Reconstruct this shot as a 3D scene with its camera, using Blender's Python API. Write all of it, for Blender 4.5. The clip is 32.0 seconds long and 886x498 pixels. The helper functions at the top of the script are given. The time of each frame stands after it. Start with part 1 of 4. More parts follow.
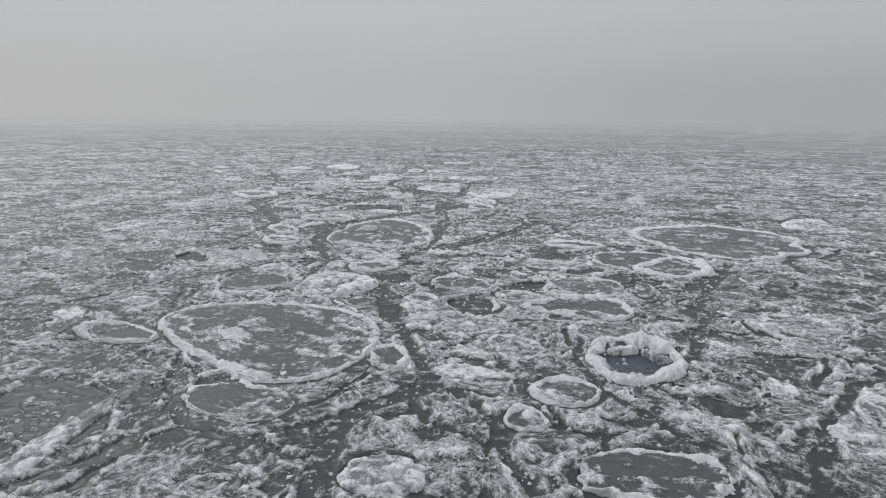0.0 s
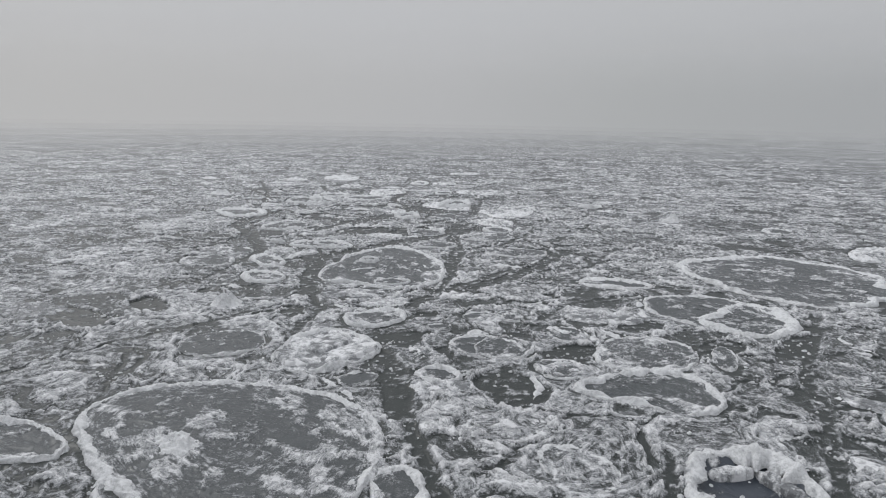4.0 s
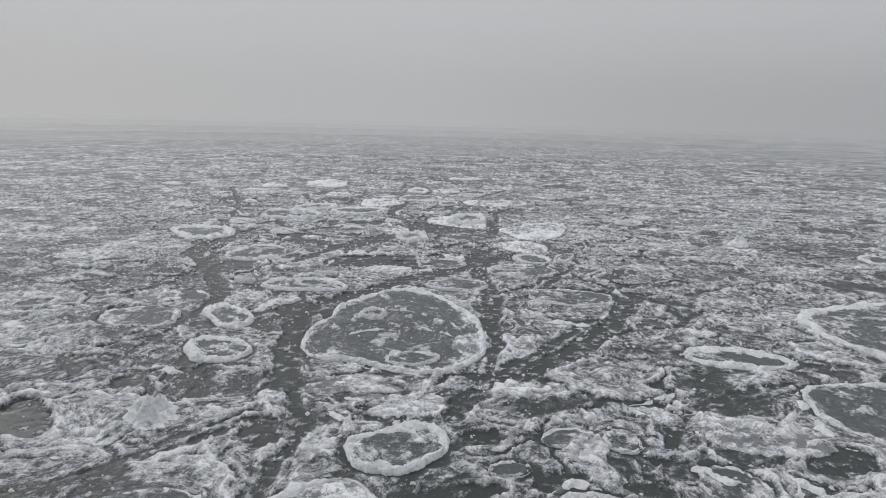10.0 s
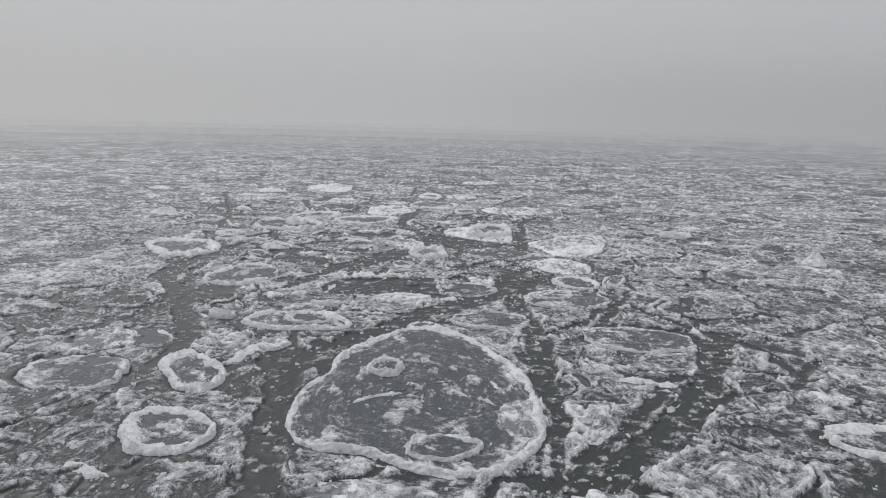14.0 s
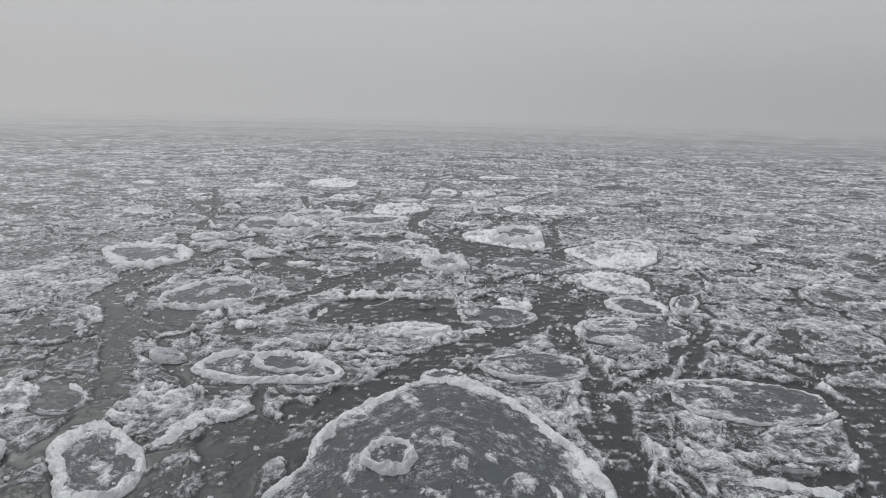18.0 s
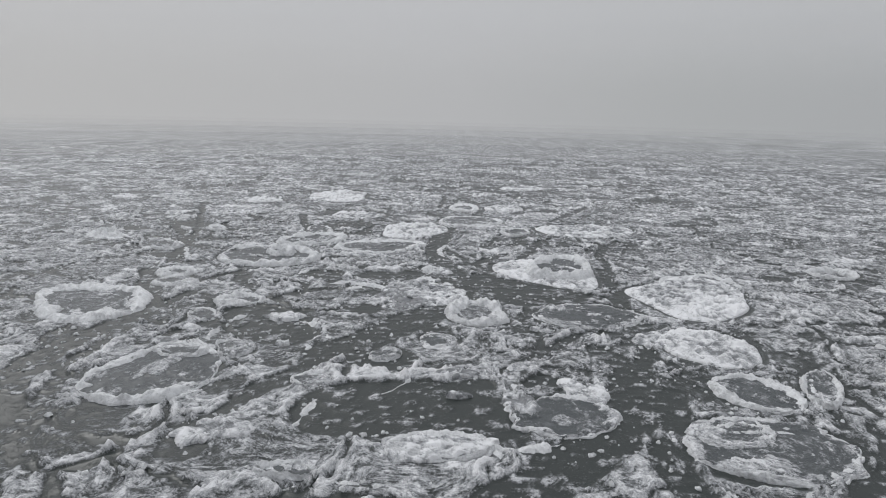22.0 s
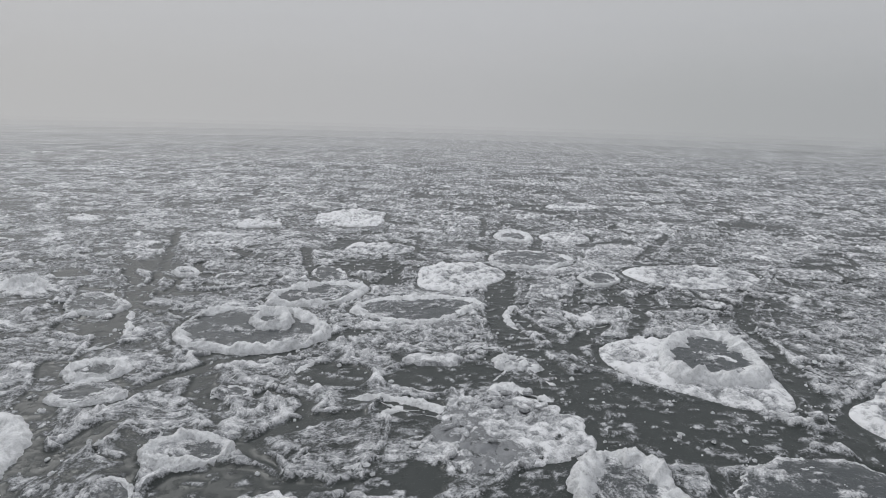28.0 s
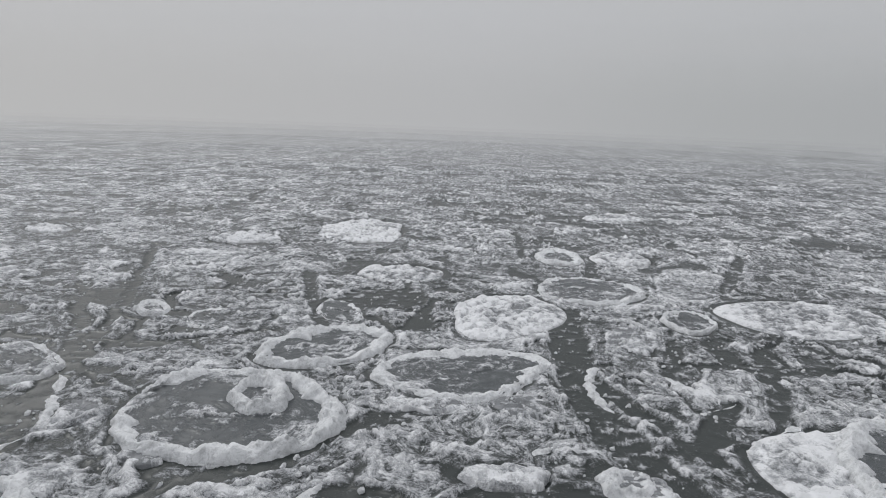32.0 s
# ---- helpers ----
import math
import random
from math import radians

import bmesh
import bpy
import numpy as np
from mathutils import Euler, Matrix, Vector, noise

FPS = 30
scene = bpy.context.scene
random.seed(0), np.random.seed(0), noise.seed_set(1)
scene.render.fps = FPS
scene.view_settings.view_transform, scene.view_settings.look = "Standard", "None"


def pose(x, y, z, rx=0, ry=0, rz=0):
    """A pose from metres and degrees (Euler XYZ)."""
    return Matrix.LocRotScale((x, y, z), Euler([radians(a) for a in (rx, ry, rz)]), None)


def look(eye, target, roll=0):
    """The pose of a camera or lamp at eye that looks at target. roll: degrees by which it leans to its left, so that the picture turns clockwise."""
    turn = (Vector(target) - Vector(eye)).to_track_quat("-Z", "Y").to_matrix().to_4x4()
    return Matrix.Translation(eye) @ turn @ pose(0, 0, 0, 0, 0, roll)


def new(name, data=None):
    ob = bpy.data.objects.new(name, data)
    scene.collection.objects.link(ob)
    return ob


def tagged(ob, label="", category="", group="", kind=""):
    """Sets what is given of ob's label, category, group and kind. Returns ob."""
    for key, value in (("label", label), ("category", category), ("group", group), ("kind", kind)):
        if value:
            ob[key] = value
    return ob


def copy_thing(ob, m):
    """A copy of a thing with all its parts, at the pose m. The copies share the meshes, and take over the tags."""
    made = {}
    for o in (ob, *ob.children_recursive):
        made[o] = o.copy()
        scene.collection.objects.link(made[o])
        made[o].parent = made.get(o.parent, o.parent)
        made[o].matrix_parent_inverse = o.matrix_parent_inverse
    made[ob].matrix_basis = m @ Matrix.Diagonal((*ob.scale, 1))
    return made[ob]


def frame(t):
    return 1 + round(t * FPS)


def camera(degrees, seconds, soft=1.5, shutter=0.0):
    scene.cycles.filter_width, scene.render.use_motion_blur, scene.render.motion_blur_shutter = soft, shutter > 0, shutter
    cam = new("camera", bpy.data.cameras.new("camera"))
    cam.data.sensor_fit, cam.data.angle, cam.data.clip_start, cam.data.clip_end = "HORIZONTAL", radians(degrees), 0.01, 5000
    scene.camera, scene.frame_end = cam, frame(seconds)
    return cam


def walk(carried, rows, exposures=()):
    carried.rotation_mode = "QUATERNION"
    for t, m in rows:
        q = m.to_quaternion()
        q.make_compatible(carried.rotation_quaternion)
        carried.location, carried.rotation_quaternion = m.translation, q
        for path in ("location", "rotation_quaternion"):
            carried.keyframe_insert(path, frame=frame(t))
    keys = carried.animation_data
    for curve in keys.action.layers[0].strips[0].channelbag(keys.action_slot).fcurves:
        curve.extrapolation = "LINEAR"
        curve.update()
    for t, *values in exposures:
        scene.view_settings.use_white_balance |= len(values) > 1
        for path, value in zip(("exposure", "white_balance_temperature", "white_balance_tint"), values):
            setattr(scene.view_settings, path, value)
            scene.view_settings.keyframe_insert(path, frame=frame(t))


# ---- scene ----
cam = camera(72.0, 32.0, soft=1.05)
PATH = [
    (0, (-0.000, -0.000, 4.999), (-0.000, 9.755, 2.800), 0.75),
    (1, (-0.119, 1.057, 5.000), (-0.130, 10.814, 2.806), 0.72),
    (2, (-0.208, 2.086, 5.060), (-0.236, 11.846, 2.885), 0.68),
    (3, (-0.317, 3.097, 5.149), (-0.356, 12.867, 3.013), 0.73),
    (3.5, (-0.383, 3.610, 5.187), (-0.422, 13.384, 3.071), 0.85),
    (5.5, (-1.049, 6.011, 5.274), (-0.884, 15.770, 3.096), 1.57),
    (6, (-1.196, 6.561, 5.287), (-0.997, 16.320, 3.116), 1.62),
    (7, (-1.430, 7.621, 5.275), (-1.177, 17.386, 3.133), 1.72),
    (8, (-1.530, 8.646, 5.246), (-1.287, 18.411, 3.107), 1.51),
    (9, (-1.655, 9.676, 5.199), (-1.414, 19.439, 3.046), 1.37),
    (10, (-1.906, 10.764, 5.110), (-1.605, 20.526, 2.963), 1.51),
    (11, (-2.088, 11.810, 5.015), (-1.775, 21.575, 2.881), 1.58),
    (12, (-2.176, 12.796, 4.952), (-1.904, 22.562, 2.817), 1.56),
    (13, (-2.271, 13.757, 4.903), (-2.050, 23.526, 2.777), 1.51),
    (14, (-2.399, 14.739, 4.804), (-2.179, 24.513, 2.698), 1.53),
    (14.5, (-2.435, 15.256, 4.748), (-2.229, 25.032, 2.653), 1.52),
    (16.5, (-2.500, 17.160, 4.492), (-2.407, 26.935, 2.385), 1.56),
    (17, (-2.554, 17.722, 4.442), (-2.465, 27.488, 2.292), 1.58),
    (18, (-2.616, 18.785, 4.367), (-2.560, 28.541, 2.172), 1.53),
    (19, (-2.684, 19.868, 4.333), (-2.675, 29.624, 2.141), 1.58),
    (20, (-2.810, 20.918, 4.328), (-2.833, 30.678, 2.150), 1.54),
    (21, (-2.947, 21.983, 4.345), (-3.014, 31.748, 2.189), 1.46),
    (22, (-3.087, 23.091, 4.378), (-3.190, 32.858, 2.234), 1.33),
    (23, (-3.272, 24.213, 4.409), (-3.399, 33.979, 2.258), 1.31),
    (24, (-3.530, 25.302, 4.414), (-3.671, 35.069, 2.273), 1.25),
    (25, (-3.831, 26.410, 4.406), (-3.973, 36.182, 2.288), 1.30),
    (26, (-4.121, 27.511, 4.392), (-4.261, 37.286, 2.288), 1.41),
    (26.5, (-4.249, 28.044, 4.378), (-4.396, 37.821, 2.286), 1.45),
    (28.5, (-4.719, 30.252, 4.266), (-4.934, 40.028, 2.174), 1.59),
    (29, (-4.842, 30.752, 4.242), (-5.062, 40.530, 2.161), 1.72),
    (30, (-5.104, 31.726, 4.198), (-5.321, 41.509, 2.137), 1.96),
    (31, (-5.368, 32.665, 4.134), (-5.586, 42.450, 2.083), 2.05),
    (32, (-5.625, 33.646, 4.081), (-5.848, 43.428, 2.015), 2.19),
]
walk(cam, [(t, look(eye, target, roll)) for t, eye, target, roll in PATH])

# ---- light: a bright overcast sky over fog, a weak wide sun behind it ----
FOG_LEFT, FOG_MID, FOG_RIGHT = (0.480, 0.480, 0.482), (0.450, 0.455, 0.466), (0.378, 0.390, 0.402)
SKY_LOW, SKY_TOP = (0.515, 0.520, 0.540), (1.02, 1.03, 1.09)


def node(tree, kind, **values):
    n = tree.nodes.new(kind)
    for key, value in values.items():
        if key == "op":
            n.operation = value
        else:
            n.inputs[int(key[1:])].default_value = value
    return n


def ramp(tree, stops, mode="LINEAR"):
    n = tree.nodes.new("ShaderNodeValToRGB")
    n.color_ramp.interpolation = mode
    while len(n.color_ramp.elements) < len(stops):
        n.color_ramp.elements.new(0.5)
    for e, (at, c) in zip(n.color_ramp.elements, stops):
        e.position, e.color = at, (*c, 1)
    return n


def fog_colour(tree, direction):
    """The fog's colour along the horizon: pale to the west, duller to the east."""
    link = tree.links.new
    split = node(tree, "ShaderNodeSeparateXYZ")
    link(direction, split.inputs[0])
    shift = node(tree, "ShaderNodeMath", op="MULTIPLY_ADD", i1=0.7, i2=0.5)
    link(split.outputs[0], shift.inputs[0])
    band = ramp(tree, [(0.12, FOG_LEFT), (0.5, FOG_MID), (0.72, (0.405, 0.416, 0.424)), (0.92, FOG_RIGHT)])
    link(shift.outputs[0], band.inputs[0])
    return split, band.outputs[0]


world = bpy.data.worlds.new("overcast_sky")
scene.world = world
world.use_nodes = True
tree = world.node_tree
tree.nodes.clear()
link = tree.links.new
place = tree.nodes.new("ShaderNodeTexCoord")
split, low = fog_colour(tree, place.outputs["Generated"])
lift = ramp(tree, [(0.0, (0, 0, 0)), (0.08, (1, 1, 1))], "EASE")
link(split.outputs[2], lift.inputs[0])
blend = node(tree, "ShaderNodeMix")
blend.data_type = "RGBA"
link(lift.outputs[0], blend.inputs[0])
link(low, blend.inputs[6])
blend.inputs[7].default_value = (*SKY_LOW, 1)
high = ramp(tree, [(0.2, (0, 0, 0)), (0.75, (1, 1, 1))], "EASE")
link(split.outputs[2], high.inputs[0])
dome = node(tree, "ShaderNodeMix")
dome.data_type = "RGBA"
link(high.outputs[0], dome.inputs[0])
link(blend.outputs[2], dome.inputs[6])
dome.inputs[7].default_value = (*SKY_TOP, 1)
sky = tree.nodes.new("ShaderNodeTexSky")
sky.sky_type, sky.sun_disc, sky.sun_elevation, sky.sun_rotation = "NISHITA", False, radians(38), radians(-50)
clear = tree.nodes.new("ShaderNodeBackground")
clear.inputs[1].default_value = 0.003
link(sky.outputs[0], clear.inputs[0])
cloud = tree.nodes.new("ShaderNodeBackground")
link(dome.outputs[2], cloud.inputs[0])
both = tree.nodes.new("ShaderNodeAddShader")
link(clear.outputs[0], both.inputs[0])
link(cloud.outputs[0], both.inputs[1])
link(both.outputs[0], tree.nodes.new("ShaderNodeOutputWorld").inputs[0])

sun = new("sun", bpy.data.lights.new("sun", "SUN"))
sun.data.energy, sun.data.angle, sun.data.color = 1.35, radians(24), (1.0, 0.99, 0.975)
sun.matrix_world = look((-20, 30, 30), (0, 6, 0))


# ---- materials ----
def material(name, rough=0.7):
    m = bpy.data.materials.new(name)
    m.use_nodes = True
    shader = m.node_tree.nodes["Principled BSDF"]
    shader.inputs["Roughness"].default_value = rough
    shader.inputs["Specular IOR Level"].default_value = 0.28
    return m, m.node_tree, shader


def noise_of(tree, scale, detail=4.0, rough=0.6, distortion=0.0, stretch=None, source=None):
    if source is None:
        source = tree.nodes.new("ShaderNodeNewGeometry").outputs["Position"]
    if stretch:
        m = tree.nodes.new("ShaderNodeMapping")
        m.inputs["Scale"].default_value = stretch
        tree.links.new(source, m.inputs[0])
        source = m.outputs[0]
    n = tree.nodes.new("ShaderNodeTexNoise")
    n.inputs["Scale"].default_value, n.inputs["Detail"].default_value = scale, detail
    n.inputs["Roughness"].default_value, n.inputs["Distortion"].default_value = rough, distortion
    tree.links.new(source, n.inputs["Vector"])
    return n.outputs["Fac"]


def maths(tree, op, a, b=None, c=None, clamp=False):
    n = tree.nodes.new("ShaderNodeMath")
    n.operation, n.use_clamp = op, clamp
    for i, v in enumerate((a, b, c)):
        if v is None:
            continue
        if isinstance(v, (int, float)):
            n.inputs[i].default_value = v
        else:
            tree.links.new(v, n.inputs[i])
    return n.outputs[0]


def mixed(tree, fac, a, b):
    n = tree.nodes.new("ShaderNodeMix")
    n.data_type = "RGBA"
    for i, v in ((0, fac), (6, a), (7, b)):
        if isinstance(v, tuple):
            n.inputs[i].default_value = (*v, 1)
        elif isinstance(v, (int, float)):
            n.inputs[i].default_value = v
        else:
            tree.links.new(v, n.inputs[i])
    return n.outputs[2]


def bumped(tree, shader, height, strength, distance):
    b = tree.nodes.new("ShaderNodeBump")
    b.inputs["Strength"].default_value, b.inputs["Distance"].default_value = strength, distance
    tree.links.new(height, b.inputs["Height"])
    tree.links.new(b.outputs[0], shader.inputs["Normal"])


WATER, SLUSH, FROST, SNOW = (0.0185, 0.0235, 0.0222), (0.135, 0.143, 0.148), (0.300, 0.312, 0.322), (0.690, 0.702, 0.712)


def ridged(tree, fac, sharp):
    """Thin lines where a noise crosses its middle."""
    off = maths(tree, "ABSOLUTE", maths(tree, "SUBTRACT", fac, 0.5))
    return maths(tree, "SUBTRACT", 1.0, maths(tree, "MULTIPLY", off, sharp), clamp=True)


def crust_material(name, dark=WATER, bias=0.0, speckle=1.0, fibrous=0.55):
    """Frozen slush: dark glazed ice, grey frazil and crumbly snow by the cover stored on the mesh."""
    m, t, sh = material(name)
    cover = t.nodes.new("ShaderNodeAttribute")
    cover.attribute_name = "cover"
    base = maths(t, "ADD", cover.outputs["Fac"], bias)
    drift = t.nodes.new("ShaderNodeAttribute")
    drift.attribute_name = "drift"
    along = drift.outputs["Vector"]
    patch = noise_of(t, 1.0, 2.5, 0.55, 0.2, (4.2, 4.2, 10.0), along)
    clump = noise_of(t, 8.0, 7.0, 0.68)
    grit = noise_of(t, 32.0, 4.0, 0.75)
    fibre = noise_of(t, 1.0, 2.5, 0.55, 0.2, (2.8, 2.8, 17.0), along)
    line = ridged(t, noise_of(t, 1.0, 5.0, 0.6, 0.5, (1.7, 1.7, 8.0), along), 18.0)
    crack = ridged(t, noise_of(t, 1.0, 5.0, 0.6, 0.6, (2.1, 2.1, 9.0), along), 24.0)
    fleck = ramp(t, [(0.50, (0, 0, 0)), (0.60, (1, 1, 1))])
    t.links.new(maths(t, "MULTIPLY_ADD", maths(t, "SUBTRACT", patch, 0.5), 0.7, clump), fleck.inputs[0])
    dry = ramp(t, [(0.10, (0.28,) * 3), (0.36, (0.97,) * 3)])
    t.links.new(base, dry.inputs[0])
    rough = maths(t, "MULTIPLY_ADD", maths(t, "SUBTRACT", patch, 0.5), 0.75, -0.07)
    rough = maths(t, "MULTIPLY_ADD", maths(t, "SUBTRACT", clump, 0.5), 0.6, rough)
    rough = maths(t, "MULTIPLY_ADD", fleck.outputs[0], 0.20, rough)
    rough = maths(t, "MULTIPLY_ADD", maths(t, "SUBTRACT", grit, 0.5), 0.85 * speckle, rough)
    rough = maths(t, "MULTIPLY_ADD", maths(t, "SUBTRACT", fibre, 0.5), fibrous, rough)
    rough = maths(t, "MULTIPLY_ADD", line, 0.20, rough)
    rough = maths(t, "MULTIPLY_ADD", crack, -0.24, rough)
    c = maths(t, "MULTIPLY_ADD", rough, dry.outputs[0], base)
    speck = ramp(t, [(0.61, (0, 0, 0)), (0.70, (1, 1, 1))])
    t.links.new(grit, speck.inputs[0])
    c = maths(t, "MULTIPLY_ADD", speck.outputs[0], 0.26 * speckle, c)
    tone = ramp(t, [(0.0, dark), (0.16, dark), (0.32, SLUSH), (0.50, FROST), (0.74, (0.450, 0.462, 0.472)), (1.10, SNOW)])
    t.links.new(c, tone.inputs[0])
    t.links.new(tone.outputs[0], sh.inputs["Base Color"])
    gloss = ramp(t, [(0.12, (0.40,) * 3), (0.4, (0.8,) * 3)])
    t.links.new(c, gloss.inputs[0])
    t.links.new(gloss.outputs[0], sh.inputs["Roughness"])
    bumped(t, sh, maths(t, "MAXIMUM", c, 0.1), 0.8, 0.035)
    return m


def snow_material(name, grey=0.25):
    """Wind-packed wet snow with icy grey hollows."""
    m, t, sh = material(name, 0.75)
    fine = noise_of(t, 14.0, 8.0, 0.70, 0.3)
    broad = noise_of(t, 3.5, 4.0, 0.6)
    grit = noise_of(t, 42.0, 4.0, 0.7)
    c = maths(t, "MULTIPLY_ADD", fine, 0.60, maths(t, "MULTIPLY_ADD", broad, 0.30, maths(t, "MULTIPLY", grit, 0.40)))
    tone = ramp(t, [(grey + 0.20, SLUSH), (grey + 0.32, FROST), (grey + 0.42, (0.500, 0.514, 0.522)), (grey + 0.56, (0.670, 0.685, 0.692))])
    t.links.new(c, tone.inputs[0])
    t.links.new(tone.outputs[0], sh.inputs["Base Color"])
    bumped(t, sh, c, 1.0, 0.06)
    return m


ground_mat = crust_material("frozen_slush")
plate_mat = crust_material("pancake_ice", (0.048, 0.055, 0.058), 0.0, 1.3, 0.25)
pit_mat = crust_material("wet_dark_ice", (0.040, 0.048, 0.060), -0.12, 1.2, 0.5)
rim_mat = snow_material("rim_snow", 0.14)
slab_mat = crust_material("slab_snow", (0.16, 0.168, 0.175), 0.03, 1.0, 0.3)
block_mat = snow_material("block_snow", 0.14)


# ---- numbers ----
TABLE = np.random.default_rng(1).random((512, 512)).astype(np.float32)


def rnd(i, j, seed):
    return TABLE[(i + seed * 57) & 511, (j + seed * 131 + (seed >> 3)) & 511]


def value_noise(x, y, seed):
    i, j = np.floor(x).astype(np.int32), np.floor(y).astype(np.int32)
    u, v = (x - i).astype(np.float32), (y - j).astype(np.float32)
    u, v = u * u * (3 - 2 * u), v * v * (3 - 2 * v)
    a, b, c, d = rnd(i, j, seed), rnd(i + 1, j, seed), rnd(i, j + 1, seed), rnd(i + 1, j + 1, seed)
    return (a + (b - a) * u) * (1 - v) + (c + (d - c) * u) * v


def fbm(x, y, seed, octaves=4):
    total, size, norm = 0.0, 1.0, 0.0
    for k in range(octaves):
        total = total + size * value_noise(x + 17.3 * k, y - 9.1 * k, seed + k)
        norm, size, x, y = norm + size, size * 0.55, x * 2.03, y * 2.03
    return total / norm


def smooth(a, b, v):
    t = np.clip((v - a) / (b - a), 0, 1)
    return t * t * (3 - 2 * t)


def cells(x, y, seed):
    """Distance to the border of the cell of a scattered grid, and two numbers for the cell."""
    i, j = np.floor(x).astype(np.int32), np.floor(y).astype(np.int32)
    best, second = np.full(x.shape, 9.0, np.float32), np.full(x.shape, 9.0, np.float32)
    ax, ay, bx, by, one, two = [np.zeros(x.shape, np.float32) for _ in range(6)]
    for di in (-1, 0, 1):
        for dj in (-1, 0, 1):
            px, py = i + di + 0.1 + 0.8 * rnd(i + di, j + dj, seed), j + dj + 0.1 + 0.8 * rnd(i + di, j + dj, seed + 1)
            d = np.hypot(px - x, py - y)
            near, next_ = d < best, (d >= best) & (d < second)
            second = np.where(near, best, np.where(next_, d, second))
            bx, by = np.where(near, ax, np.where(next_, px, bx)), np.where(near, ay, np.where(next_, py, by))
            ax, ay, best = np.where(near, px, ax), np.where(near, py, ay), np.where(near, d, best)
            one, two = np.where(near, rnd(i + di, j + dj, seed + 2), one), np.where(near, rnd(i + di, j + dj, seed + 3), two)
    apart = np.hypot(bx - ax, by - ay) + 1e-6
    return (second * second - best * best) / (2 * apart), one, two


def mesh_of(name, verts, quads, mat, cover=None, drift=None):
    me = bpy.data.meshes.new(name)
    verts, quads = np.asarray(verts, np.float32), np.asarray(quads, np.int32)
    me.vertices.add(len(verts))
    me.vertices.foreach_set("co", verts.ravel())
    me.loops.add(quads.size)
    me.loops.foreach_set("vertex_index", quads.ravel())
    me.polygons.add(len(quads))
    me.polygons.foreach_set("loop_start", np.arange(0, quads.size, quads.shape[1], dtype=np.int32))
    me.polygons.foreach_set("use_smooth", np.ones(len(quads), bool))
    if cover is not None:
        me.attributes.new("cover", "FLOAT", "POINT").data.foreach_set("value", np.asarray(cover, np.float32).ravel())
    if drift is not None:
        flat = np.stack([d.ravel() for d in drift], -1).astype(np.float32)
        me.attributes.new("drift", "FLOAT_VECTOR", "POINT").data.foreach_set("vector", flat.ravel())
    me.materials.append(mat)
    me.update(calc_edges=True)
    return me


def grid_quads(rows, cols, wrap=False):
    a = np.arange(rows * cols).reshape(rows, cols)
    if wrap:
        a = np.concatenate([a, a[:, :1]], 1)
    return np.stack([a[:-1, :-1], a[:-1, 1:], a[1:, 1:], a[1:, :-1]], -1).reshape(-1, 4)


# ---- the plan: thin dark pools, open leads, pressed-up ridges and single floes ----
POOLS, LEADS, RIDGES, FLOES, SHAPES = [], [], [], [], []


def pool(x, y, a, b, turn):
    POOLS.append((x, y, a, b, radians(turn)))


def lead(width, *points):
    LEADS.append((width, points))


def ridge(width, height, *points):
    RIDGES.append((width, height, points))


def floe(kind, x, y, a, b, turn, w=0.1, h=0.09, shape=()):
    """shape: how far the edge lies out on the ellipse, at even turns from its long axis."""
    FLOES.append((kind, x, y, a, b, radians(turn), w, h))
    SHAPES.append(shape)


pool(-1.19, 37.75, 1.79, 0.53, 4)
pool(-0.83, 37.89, 1.28, 0.96, 11)
pool(-6.52, 9.48, 1.52, 0.80, 138)
pool(-10.07, 19.18, 0.91, 0.59, 156)
pool(-5.86, 13.70, 0.71, 0.47, 131)
pool(-3.75, 11.59, 0.57, 0.44, 146)
pool(1.00, 15.27, 0.77, 0.66, 71)
pool(11.75, 24.08, 1.90, 1.12, -151)
pool(-9.68, 18.91, 0.91, 0.52, 146)
pool(-8.58, 20.15, 0.67, 0.42, 139)
pool(-1.56, 18.01, 0.63, 0.53, -176)
pool(0.72, 15.64, 0.66, 0.52, 54)
pool(2.50, 17.20, 0.86, 0.55, -162)
pool(-4.54, 19.76, 0.50, 0.31, 110)
pool(-8.86, 25.41, 0.85, 0.63, 157)
pool(2.48, 28.14, 0.89, 0.65, -154)
pool(5.99, 17.58, 0.85, 0.46, -143)
pool(7.91, 17.82, 1.17, 0.36, 49)
pool(-8.48, 20.30, 0.85, 0.40, 134)
pool(-8.97, 25.51, 1.03, 0.65, 164)
pool(-4.51, 19.99, 0.48, 0.30, 114)
pool(-0.94, 19.77, 0.37, 0.25, -174)
pool(3.02, 27.64, 0.87, 0.63, -141)
pool(-2.56, 20.71, 0.55, 0.23, -179)
pool(-1.30, 18.35, 0.63, 0.24, -179)
pool(6.25, 21.05, 0.78, 0.38, -158)
pool(4.64, 19.14, 0.68, 0.35, -152)
pool(0.18, 18.54, 0.42, 0.24, -172)
pool(-7.36, 21.61, 0.42, 0.28, 151)
pool(-9.01, 25.72, 1.07, 0.61, 165)
pool(-3.33, 31.34, 1.75, 0.80, -176)
pool(-0.99, 28.80, 0.97, 0.66, -169)
pool(1.25, 30.30, 0.94, 0.49, -170)
pool(2.61, 27.47, 0.82, 0.49, -162)
pool(-3.82, 31.83, 1.63, 0.87, -176)
pool(-0.74, 28.89, 0.88, 0.53, -169)
pool(1.22, 31.23, 0.83, 0.42, -168)
pool(2.90, 27.80, 1.02, 0.56, -155)
pool(1.73, 27.61, 0.43, 0.22, -166)
pool(-6.52, 35.31, 0.74, 0.65, 144)
